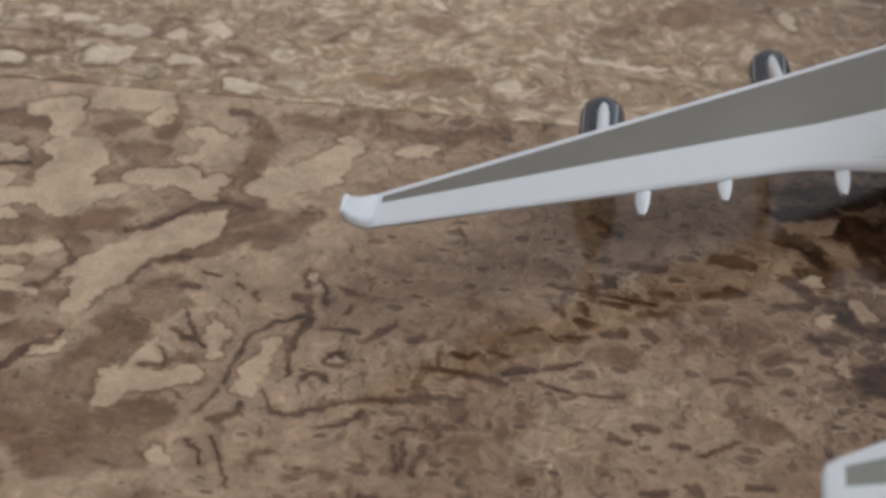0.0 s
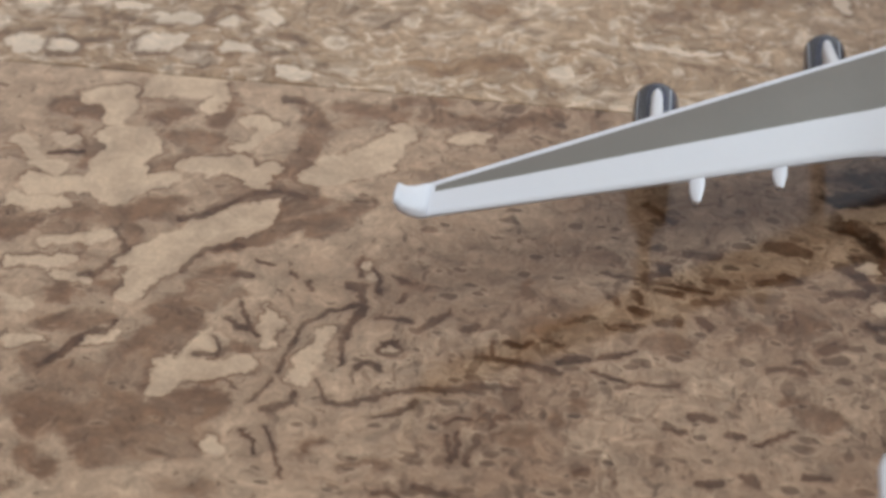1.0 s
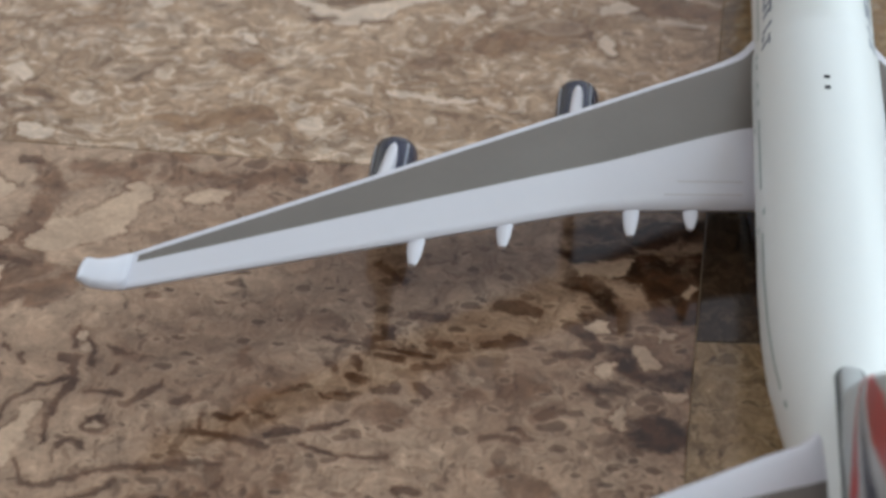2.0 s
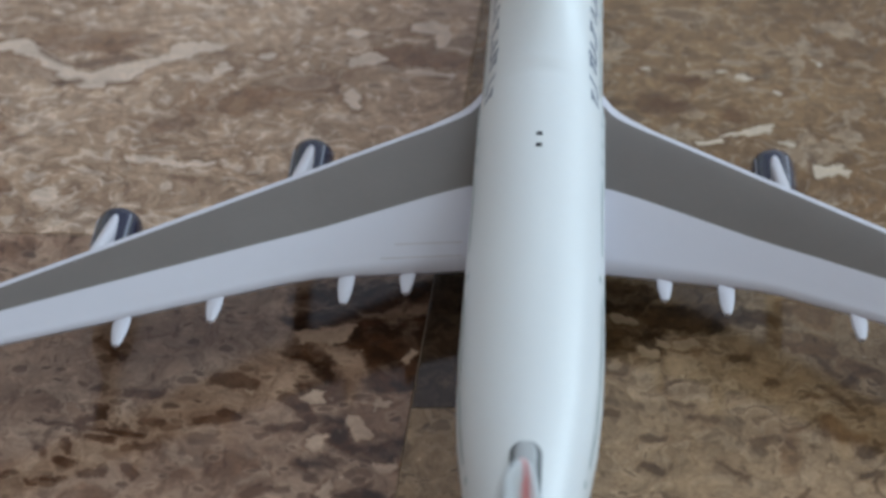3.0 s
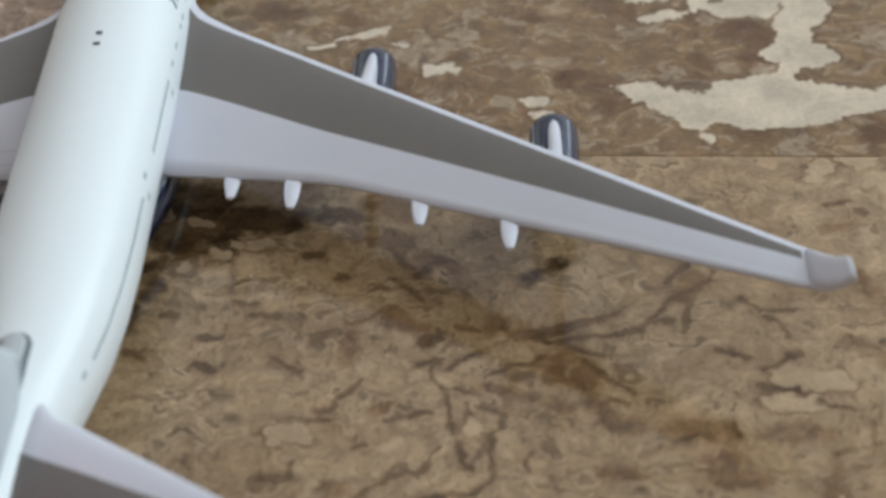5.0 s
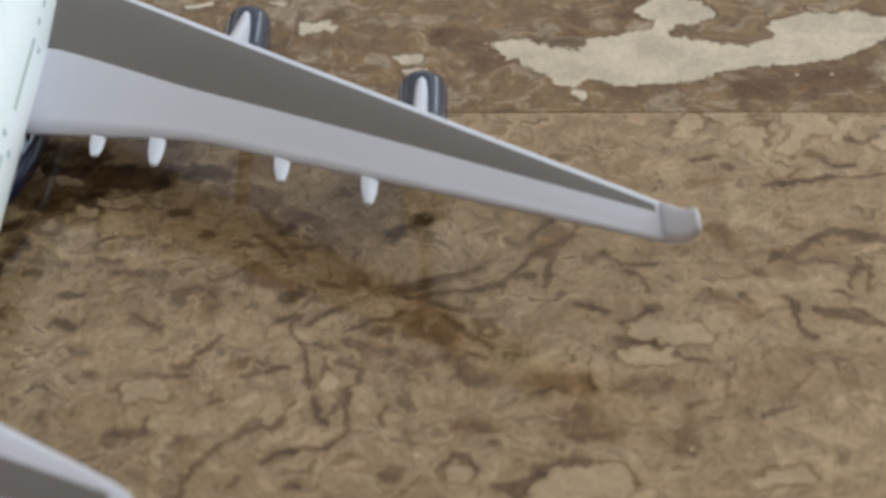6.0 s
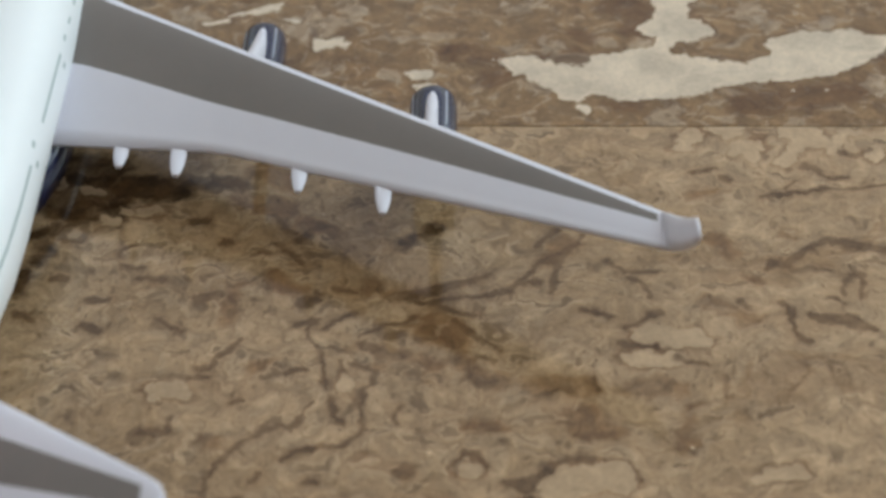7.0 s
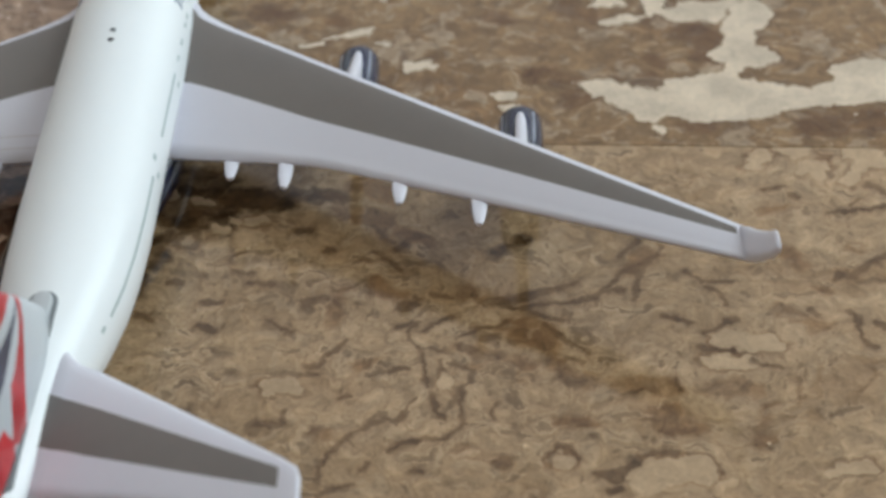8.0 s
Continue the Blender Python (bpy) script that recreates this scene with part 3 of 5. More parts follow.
FAR_WEST_LINES_B = [
    [(-240.9, 212.3, 1.1), (-233.2, 212.8, 1.1)], [(-221.2, 193.2, 1), (-217.3, 196, 1)], [(-264.3, 212.3, 1.1), (-256.4, 212, 1.1)],
    [(-202.2, 212.8, 1), (-195.5, 209.5, 1)], [(-204.7, 201.1, 1), (-200.6, 204, 1)],
    [(-141.4, 269.6, 0.7), (-134, 264.2, 0.7), (-130.4, 263.3, 0.9), (-122.8, 266.2, 1.6), (-113.9, 268.6, 0.9)], [(-134.1, 255.3, 1.1), (-127.6, 256, 1.1)],
    [(-119.8, 254.6, 1.1), (-112.1, 256, 1.1)], [(-177.5, 218.8, 0.7), (-172.7, 224.2, 0.7), (-170.1, 227.5, 0.7)], [(-141.2, 226.7, 0.7), (-138.4, 229.3, 0.7)],
    [(-174.3, 266, 0.8), (-170.2, 269.5, 0.8)], [(-57.9, 259.4, 0.9), (-56.2, 253.3, 0.8)], [(-106.9, 210, 0.7), (-105.3, 205.2, 0.7)],
    [(-95.7, 212.9, 0.7), (-89.2, 211.8, 1.2)],
]
FAR_WEST_PALE_A = [
    [(-259.9, 198.6, 3.1), (-256.5, 199.1, 3.1)], [(-269.6, 198.6, 3.6), (-266.9, 199, 3.6)], [(-235.7, 203.6, 3.9), (-231.3, 204.2, 3.9)],
    [(-219, 215.5, 2.3), (-216.9, 216.4, 2.3)], [(-209.2, 221.1, 2.1), (-206.7, 220.3, 2.1)], [(-198.1, 194.4, 2.7), (-192.5, 192.5, 2.7)],
    [(-235.6, 216.6, 2.3), (-227.7, 216.3, 2.3)], [(-214.2, 203.1, 2.5), (-209.9, 204.6, 2.5)], [(-248, 222.1, 1.9), (-242.9, 220.8, 1.9)],
    [(-155.3, 270.6, 2.7), (-147.5, 271.8, 2.5), (-142.7, 267.7, 2.1), (-133.6, 261.9, 2.1), (-128.3, 258.8, 2.2), (-123, 256.9, 4.5), (-117.5, 260.2, 3.5), (-111.8, 264.9, 2.5), (-103.2, 268.8, 1.1), (-98.6, 273.9, 1.8)],
    [(-177.7, 260.1, 1.7), (-174.2, 258.7, 1.7)],
]
FAR_WEST_PALE_B = [
    [(-107.2, 220.8, 0.8), (-99.5, 218.9, 0.9), (-92.8, 217.1, 1.4)], [(-149, 244.3, 1.4), (-147.7, 242.7, 1.4)], [(-126, 204.9, 1.9), (-124, 204.8, 1.9)],
    [(-51.9, 267.4, 3), (-45.3, 269.8, 2.8)], [(-53.1, 251.5, 1.4), (-51.1, 246.5, 1.3)], [(-53.4, 282.5, 2.1), (-52.3, 282.8, 2.1)],
    [(-35.2, 285.4, 2.9), (-30.3, 284.2, 2.4), (-28.2, 278.4, 2.1)], [(-36.7, 264.9, 0.9), (-31.2, 264.2, 1.1), (-24.6, 262.9, 0.7)],
    [(-95, 274.6, 1.7), (-92.9, 274.9, 2)], [(-79.8, 271.7, 1.6), (-77.1, 272.3, 1.4)], [(-90.2, 263.6, 2), (-88.1, 263.5, 0.2)],
    [(-89.6, 218.8, 1.3), (-85.8, 218.8, 1)],
]
FAR_WEST_STAINS = [
    [(-264.3, 184.1, 1.6), (-257.6, 187.3, 1.6), (-251.8, 188.1, 1.6)], [(-242.5, 187.3, 3.4), (-235.8, 187.8, 3.4)], [(-152.6, 233.9, 3.2), (-146.9, 234.1, 3.2)],
    [(-163, 202.2, 3.5), (-151.6, 204.2, 3.5), (-139, 207.6, 3.5)], [(-101.5, 235.8, 2.3), (-96.1, 238.9, 2.7), (-92, 247.9, 2.4)],
    [(-81.9, 248.4, 4.7), (-69.5, 252.3, 4.7), (-61.9, 258.5, 4.2)], [(-43.3, 271.4, 4.1), (-33.1, 272.1, 4), (-22.8, 269.4, 3.9)],
    [(-137.7, 275.8, 5.3), (-121.3, 275.2, 5.4), (-109, 279.1, 0.8)],
]
FAR_EAST_PALE_A = [
    [(40.8, 232, 1.3), (46.6, 232.6, 1.3)], [(48, 235.7, 0.9), (53.5, 236.3, 0.9), (56, 236.8, 1.7), (58.9, 239.3, 1.1), (60.5, 240.9, 0.7)],
    [(61.4, 233, 1), (64.3, 232.1, 1)], [(70.1, 220.6, 1.4), (71.3, 223.8, 2.6), (74.9, 223, 2.1), (78, 220.9, 0.7)], [(95, 207.9, 1.4), (98.6, 207.3, 1.4)],
    [(96.1, 202.6, 0.9), (101.6, 201.8, 0.9)], [(27.1, 267, 0.8), (27.7, 266.7, 0.8)], [(47.5, 265.3, 0.8), (48.2, 265.3, 0.8)], [(53.5, 262.9, 1), (55.4, 263.1, 1)],
    [(63.5, 256.4, 0.8), (64.5, 256.7, 0.8)], [(74.6, 273.4, 0.9), (75.3, 271.6, 0.9)],
    [(121.6, 210.1, 4.5), (125, 209.6, 4.1), (129.4, 204.2, 3.9), (136.4, 198.9, 4.1)],
]
FAR_EAST_PALE_B = [
    [(143, 202.5, 4.4), (153.3, 208.5, 4.9), (159.8, 207.6, 7.1)], [(160.5, 224.7, 4.2), (164.3, 240, 3.4)], [(156, 246.3, 4.3), (148, 246.5, 3.2)],
    [(123.3, 260.1, 3.3), (127.7, 267, 4), (133.1, 268.8, 5.1), (140.5, 266.6, 6.7)], [(123.3, 253.2, 1.1), (125, 252.6, 1.1)], [(141, 256, 3.3), (139.6, 247.8, 1.9)],
    [(125.5, 244.5, 1), (131.8, 245.6, 1), (136.5, 246.1, 1.1)],
    [(137.5, 200.8, 5.3), (146, 205, 8.7), (152.9, 204.9, 11.1), (159.6, 202.6, 9.7), (167.9, 203.4, 8.2), (176.2, 203.8, 6.3), (182.5, 204.4, 4.3)],
    [(159.1, 223.4, 6.2), (167.6, 224, 4.6)], [(189.7, 210.5, 8.5), (198, 212.6, 8.7), (206.5, 213.2, 7.6), (216.1, 216.5, 3)],
]
FAR_EAST_PALE_C = [
    [(137.4, 192.1, 1.2), (139.2, 190.6, 1.2)], [(164.3, 223.4, 3.5), (164, 234.8, 5.3), (167.7, 246.5, 6.5)], [(149.2, 248, 3.8), (142.2, 251.2, 3.8)],
    [(153.6, 253.3, 4.2), (160.7, 251.8, 4.2)], [(126.1, 243.9, 1.5), (133.8, 244.8, 1.5)], [(125.5, 254.1, 2.4), (130.2, 252.8, 2.4)],
    [(131.5, 204.3, 4.2), (143.4, 202.1, 5.8), (158.3, 200.9, 5.8)], [(137.7, 194.4, 0.7), (135.7, 198.3, 0.7)], [(159.5, 226.3, 3.1), (157.1, 211.1, 3)],
]
FAR_EAST_HOLES = [
    [(129.7, 259, 2), (133.9, 261.1, 1.9), (133.5, 255.1, 1.5), (135.8, 256.1, 1.2)], [(125.9, 248.8, 2), (130.7, 250.2, 2.1), (135.2, 249.6, 2.2)],
    [(144.7, 251.2, 2), (146.2, 251.7, 2)], [(145.7, 245, 0.9), (146.3, 243.7, 0.9)], [(146, 262.5, 1.3), (149.9, 263.5, 3.8), (154.7, 263.4, 3.9)],
    [(150.1, 255.2, 2.9), (156.5, 256.4, 3), (160.9, 256, 2.2)], [(159.3, 268.9, 2.5), (164.9, 269.3, 2.5)], [(160.5, 214.6, 1.2), (163.2, 213.4, 1.2)],
    [(170.5, 216.6, 2), (175.5, 217.4, 3.3), (181.8, 214.5, 3.2)], [(180.9, 222.2, 3.8), (185.4, 224.1, 3.8)],
]
FAR_EAST_STAINS = [
    [(117.4, 260.2, 2.8), (115.3, 252, 3.1), (121.9, 247.2, 3.2)], [(121, 269.4, 3), (123, 269.9, 3)], [(149.6, 236, 4.5), (154.8, 233.3, 2.7), (151, 223.2, 2.6)],
    [(137.9, 213.6, 2.5), (134.3, 209.9, 2.5)], [(140.9, 221.9, 2.3), (138.3, 224, 2.3)], [(106.6, 216.1, 3.4), (116.2, 213.4, 3.4)],
    [(122.7, 207.2, 1.8), (115.6, 204.5, 3.6)], [(93.7, 249.9, 2.4), (99.4, 245.7, 2.4)], [(35, 262.5, 2.4), (39.7, 259.6, 2.4)], [(50.6, 247, 1.7), (53.7, 242.9, 1.7)],
    [(35.6, 248.7, 3.6), (28, 251.6, 3.6)], [(210.9, 209.9, 2.2), (213.4, 208.3, 2.1)], [(202.4, 194.4, 4.8), (191.5, 193.8, 4.7), (177.6, 190.9, 4.6)],
    [(145.3, 192.5, 1.8), (150.6, 190.6, 1.8)],
]


FINE = 1.0e5  # place is carried in hundred-thousandths of a millimetre, beside which the third part is nothing


def stroke_nodes():
    """A tapered round stroke. The vector carries the place, and as its third part the least distance so far in millimetres."""
    tree = bpy.data.node_groups.new("fossil_stroke", "ShaderNodeTree")
    for name, kind in (("Carry", "Vector"), ("Start", "Vector"), ("Reach", "Vector"), ("Slope", "Vector"), ("Wide", "Float"), ("Taper", "Float")):
        tree.interface.new_socket(name, in_out="INPUT", socket_type="NodeSocket" + kind)
    tree.interface.new_socket("Carry", in_out="OUTPUT", socket_type="NodeSocketVector")
    take, give = tree.nodes.new("NodeGroupInput").outputs, tree.nodes.new("NodeGroupOutput").inputs

    def step(kind, op, **values):
        node = tree.nodes.new("ShaderNode" + kind)
        if op:
            node.operation = op
        for key, v in values.items():
            socket = node.inputs["Scale" if key == "scale" else int(key[1:])]
            if isinstance(v, bpy.types.NodeSocket):
                tree.links.new(v, socket)
            else:
                socket.default_value = v
        return node
    off = step("VectorMath", "SUBTRACT", i0=take["Carry"], i1=take["Start"]).outputs[0]
    run = step("VectorMath", "DOT_PRODUCT", i0=off, i1=take["Slope"]).outputs["Value"]
    share = step("Math", "ADD", i0=run, i1=0.0)
    share.use_clamp = True
    foot = step("VectorMath", "SCALE", i0=take["Reach"], scale=share.outputs[0]).outputs[0]
    far = step("VectorMath", "DISTANCE", i0=off, i1=foot).outputs["Value"]
    wide = step("Math", "MULTIPLY_ADD", i0=share.outputs[0], i1=take["Taper"], i2=take["Wide"]).outputs[0]
    out = step("Math", "MULTIPLY_ADD", i0=far, i1=1.0 / FINE, i2=wide).outputs[0]
    join = step("CombineXYZ", None, i0=1.0e9, i1=1.0e9, i2=out).outputs[0]
    tree.links.new(step("VectorMath", "MINIMUM", i0=take["Carry"], i1=join).outputs[0], give[0])
    return tree


STROKE = stroke_nodes()


def strokes(name, *batches):
    """Node group: how far a place (in millimetres) lies outside a set of strokes; below 0 is inside."""
    tree = bpy.data.node_groups.new(name, "ShaderNodeTree")
    tree.interface.new_socket("Place", in_out="INPUT", socket_type="NodeSocketVector")
    tree.interface.new_socket("Least", in_out="OUTPUT", socket_type="NodeSocketFloat")
    take, give = tree.nodes.new("NodeGroupInput").outputs[0], tree.nodes.new("NodeGroupOutput").inputs[0]
    begin = tree.nodes.new("ShaderNodeVectorMath")
    begin.operation = "MULTIPLY_ADD"
    begin.inputs[1].default_value, begin.inputs[2].default_value = (FINE, FINE, 0), (0, 0, 99)
    tree.links.new(take, begin.inputs[0])
    carry = begin.outputs[0]
    for row in sum(batches, []):
        for (xa, ya, ra), (xb, yb, rb) in zip(row, row[1:]):
            node = tree.nodes.new("ShaderNodeGroup")
            node.node_tree = STROKE
            dx, dy = xb - xa, yb - ya
            span = max(dx * dx + dy * dy, 0.01) * FINE
            node.inputs["Start"].default_value = (xa * FINE, ya * FINE, 0)
            node.inputs["Reach"].default_value = (dx * FINE, dy * FINE, 0)
            node.inputs["Slope"].default_value = (dx / span, dy / span, 0)
            node.inputs["Wide"].default_value, node.inputs["Taper"].default_value = -ra, ra - rb
            tree.links.new(carry, node.inputs["Carry"])
            carry = node.outputs[0]
    split = tree.nodes.new("ShaderNodeSeparateXYZ")
    tree.links.new(carry, split.inputs[0])
    tree.links.new(split.outputs[2], give)
    return tree

def stone(name, tones, flecks, swirl=0.0, veins=0.7, patches=0.6, spread=None, rings=None, grit=1.0, ink=0.86, milk=0.9, grains=((0.9, 0.4, 105, 0.3, 0.6),), long=0.5, worm=0.0, flow=None, halo=0.5, swell=0.7, pale_marks=None, stains=None, lines=None, darks=None, holes=None):
    """tones: light, mid, brown, dark, pale. flecks: how thickly small fossils lie. swirl: share of fine wavy marbling.
    veins: strength of the winding brown outlines. patches: strength of the pale and brown clouds. swell: millimetres by which pale fossils spread."""
    n = Nodes(name)
    light, mid, deep, black, pale = tones
    rusty = tuple(c * k for c, k in zip(mid, (0.74, 0.65, 0.56)))
    umber = tuple(c * k for c, k in zip(mid, (0.52, 0.42, 0.35)))
    p = n.position()
    shift = n.vec("SCALE", n.mix(0.0, (3.1, 7.7, 0.0), (3.1, 7.7, 0.0)), scale=n.math("MULTIPLY", n.random(), 3.0))
    q = n.vec("ADD", n.vec("MULTIPLY", p, (1, 1, 0)), shift)
    half = (0.5, 0.5, 0.5)
    wob = n.vec("SUBTRACT", n.noise(q, 45, 3, 0.55, colour=True), half)
    fine = n.vec("SUBTRACT", n.noise(q, 170, 3, 0.6, colour=True), half)
    flat = n.vec("ADD", n.vec("SCALE", wob, scale=0.016), n.vec("SCALE", fine, scale=0.0065))
    flat = n.vec("MULTIPLY", flat, (1, 1, 0))
    warped = n.vec("ADD", q, flat)
    calm = n.vec("ADD", q, n.vec("SCALE", flat, scale=0.45))
    ragged = n.vec("ADD", n.vec("ADD", n.vec("SCALE", fine, scale=4.0), n.vec("SCALE", wob, scale=3.0)), n.vec("SCALE", n.vec("SUBTRACT", n.noise(q, 520, 2, 0.6, colour=True), half), scale=1.8))
    place = n.vec("MULTIPLY", n.vec("ADD", n.vec("SCALE", p, scale=1000.0), ragged), (1, 1, 0))
    loose = n.vec("ADD", place, n.vec("SCALE", flat, scale=520.0))
    near, stained, dark_shade, open_at = (n.group(g, loose) if g else None for g in (pale_marks, stains, darks, holes))
    mark = n.group(lines, place) if lines else None
    if holes:
        near = n.math("MAXIMUM", near, n.math("SUBTRACT", 0.0, open_at))
    # broad clouds
    cloud = n.noise(warped, 20, 5, 0.62)
    col = n.mix(n.ramp(cloud, 0.36, 0.66), light, mid)
    rust = n.noise(n.vec("ADD", warped, (0.9, 0.2, 0.0)), 30, 4, 0.6)
    col = n.mix(n.math("MULTIPLY", n.ramp(rust, 0.52, 0.72), 0.3), col, tuple(c * k for c, k in zip(mid, (1.0, 0.84, 0.72))))
    # pale and brown patches with ragged edges
    lie = n.mapping(warped, (0.31, 0.17, 0), 0.45, (1.15, 0.85, 1.0))
    patch = n.noise(lie, 42, 5, 0.6)
    col = n.mix(n.math("MULTIPLY", n.ramp(patch, 0.56, 0.64), patches * 0.62), col, n.mix(n.ramp(n.noise(q, 130, 3), 0.35, 0.65), deep, mid))
    pearl = n.noise(n.mapping(warped, (1.3, 0.7, 0), -0.4, (1.1, 0.8, 1.0)), 50, 4, 0.55)
    col = n.mix(n.math("MULTIPLY", n.ramp(pearl, 0.575, 0.61), patches * 0.75), col, pale)
    rim = n.math("MULTIPLY", n.ramp(pearl, 0.535, 0.572), n.ramp(pearl, 0.60, 0.58))
    col = n.mix(n.math("MULTIPLY", rim, patches * 0.75), col, deep)
    # winding outlines of fossils
    for scale, seed, wide, share in ((75, 2.1, 0.010, 0.8), (130, 5.3, 0.016, 0.9), (210, 8.2, 0.022, 0.8)):
        wind = n.noise(n.mapping(warped, (seed, seed, 0), 0.4, (1.15, 0.85, 1.0)), scale, 1.5, 0.5, 0.6)
        line = n.ramp(n.math("ABSOLUTE", n.math("SUBTRACT", wind, 0.5)), wide, wide * 4.0, 1.0, 0.0)
        gate = n.ramp(n.noise(n.vec("ADD", q, (seed, 0.0, 0.0)), 48, 3), 0.42, 0.56)
        col = n.mix(n.math("MULTIPLY", n.math("MULTIPLY", line, gate), veins * share), col, n.mix(0.4, deep, umber))
    # broad cream ground with flowing brown bands
    if flow:
        west = n.tree.nodes.new("ShaderNodeSeparateXYZ")
        n.put(west.inputs[0], p)
        run = n.noise(n.mapping(warped, (0.7, 0.3, 0), -0.75, (0.75, 1.35, 1.0)), 27, 4, 0.55, 0.8)
        ground = n.mix(n.ramp(n.noise(q, 60, 4), 0.35, 0.6), n.mix(0.5, pale, light), light)
        ground = n.mix(n.ramp(run, 0.52, 0.62), ground, n.mix(n.ramp(n.noise(q, 90, 4), 0.35, 0.65), umber, rusty))
        col = n.mix(n.ramp(west.outputs[0], flow[0], flow[1], 0.0, flow[2]), col, ground)
    # wavy marbling
    if swirl:
        band = n.noise(n.mapping(warped, (0, 0, 0), 0.10, (0.9, 1.7, 1.0)), 130, 4, 0.58, 1.6)
        col = n.mix(n.math("MULTIPLY", n.ramp(band, 0.54, 0.60), swirl), col, pale)
        col = n.mix(n.math("MULTIPLY", n.ramp(band, 0.46, 0.40), swirl), col, deep)
    if rings:
        axes = n.tree.nodes.new("ShaderNodeSeparateXYZ")
        n.put(axes.inputs[0], p)
        hoop = n.cells(n.mapping(n.vec("ADD", calm, n.vec("SCALE", flat, scale=worm)), (0.2, 0.1, 0), 0.0, (1.0, 0.8, 1.0)), rings[4], "DISTANCE_TO_EDGE")["Distance"]
        where = n.ramp(axes.outputs[0], *rings[:4])
        col = n.mix(n.math("MULTIPLY", n.math("MULTIPLY", n.ramp(hoop, 0.16, 0.34), where), 0.6), col, pale)
        col = n.mix(n.math("MULTIPLY", n.math("MULTIPLY", n.math("MULTIPLY", n.ramp(hoop, 0.02, 0.09), n.ramp(hoop, 0.2, 0.11)), where), 0.4), col, deep)
    # brown stains with a shape of their own
    if stains:
        stain = n.math("MULTIPLY", n.ramp(stained, 2.2, -0.8), n.ramp(n.noise(warped, 60, 4, 0.6), 0.36, 0.60, 0.62, 1.0))
        col = n.mix(n.math("MULTIPLY", stain, 0.92), col, n.mix(n.ramp(n.noise(q, 120, 4), 0.35, 0.65), umber, rusty))
    body = 0.0
    if pale_marks:
        body = n.ramp(near, swell + 0.4, swell - 0.5)
        edge = n.math("MULTIPLY", n.ramp(near, swell - 0.3, swell + 0.4), n.ramp(near, swell + 2.1, swell + 0.5))
        col = n.mix(n.math("MULTIPLY", n.math("MULTIPLY", edge, n.ramp(n.noise(q, 65, 3), 0.38, 0.6)), 0.7), col, umber)
        col = n.mix(n.math("MULTIPLY", body, milk), col, n.mix(n.ramp(n.noise(q, 70, 5), 0.42, 0.64), pale, tuple(0.80 * c for c in pale)))
    # small dark fossils: ragged flecks, thicker in some places, and short dashes
    thick = n.ramp(n.noise(q, 17, 3), 0.36, 0.62, 0.35, 1.0)
    if spread:
        axes = n.tree.nodes.new("ShaderNodeSeparateXYZ")
        n.put(axes.inputs[0], p)
        thick = n.math("MULTIPLY", thick, n.ramp(axes.outputs[0], *spread))
    for rot, seed, scale, reach in ((0.35, 0.4, 150, 0.115), (-0.6, 1.9, 205, 0.10), (1.2, 3.3, 300, 0.09)):
        f = n.noise(n.mapping(calm, (seed, seed * 1.7, 0), rot, (1.3, 0.7, 1.0)), scale * grit, 1.6, 0.5, 0.3)
        level = n.math("SUBTRACT", 0.70, n.math("MULTIPLY", thick, reach * flecks * 2.2))
        mask = n.math("MULTIPLY", n.ramp(n.math("SUBTRACT", f, level), -0.012, 0.05), n.ramp(n.noise(q, 75, 2), 0.35, 0.6, 0.5, 1.0))
        mask = n.math("MULTIPLY", mask, n.math("SUBTRACT", 1.0, n.math("MULTIPLY", body, 0.9)))
        col = n.mix(n.math("MULTIPLY", mask, 0.5 * ink), col, n.mix(n.ramp(n.noise(q, 90, 2), 0.35, 0.65), black, deep))
    # whole fossils: brown grains and worms with a pale halo
    for turn, seed, scale, share, force in grains:
        v = n.mapping(n.vec("ADD", calm, n.vec("SCALE", flat, scale=worm)), (seed, seed * 0.6, 0), turn, (long, 1.15, 1.0))
        grain = n.cells(v, scale)
        pick = n.math("FRACT", n.math("MULTIPLY", grain["Color"], 5.77))
        size = n.ramp(pick, 1.0 - share, 1.0, 0.0, 0.44, False)
        if spread:
            size = n.math("MULTIPLY", size, n.ramp(axes.outputs[0], spread[0], spread[1], 0.4 + 0.6 * spread[2], 1.0))
        gap = n.math("SUBTRACT", size, grain["Distance"])
        free = n.math("SUBTRACT", 1.0, n.math("MULTIPLY", body, 0.9))
        ring = n.math("MULTIPLY", n.ramp(gap, -0.16, -0.03), n.math("GREATER_THAN", size, 0.06))
        col = n.mix(n.math("MULTIPLY", n.math("MULTIPLY", ring, free), halo * force), col, n.mix(0.5, light, pale))
        mask = n.math("MULTIPLY", n.ramp(gap, 0.0, 0.10), free)
        core = n.math("ADD", n.math("FRACT", n.math("MULTIPLY", grain["Color"], 11.3)), n.math("SUBTRACT", n.noise(q, 190, 2), 0.5))
        col = n.mix(n.math("MULTIPLY", mask, force), col, n.mix(n.ramp(core, 0.2, 0.9), black, n.mix(0.15, deep, mid)))
    # dark stone with the shade beside the body painted into it, then the winding and straight fossils
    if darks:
        dark_shade = n.math("MULTIPLY", n.ramp(dark_shade, 2.4, -0.6), n.ramp(n.noise(warped, 120, 4, 0.6), 0.66, 0.48, 0.6, 1.0))
        dark_shade = n.math("MULTIPLY", dark_shade, n.math("SUBTRACT", 1.0, body))
        col = n.mix(dark_shade, col, n.mix(n.ramp(n.noise(q, 150, 3), 0.35, 0.65), black, deep))
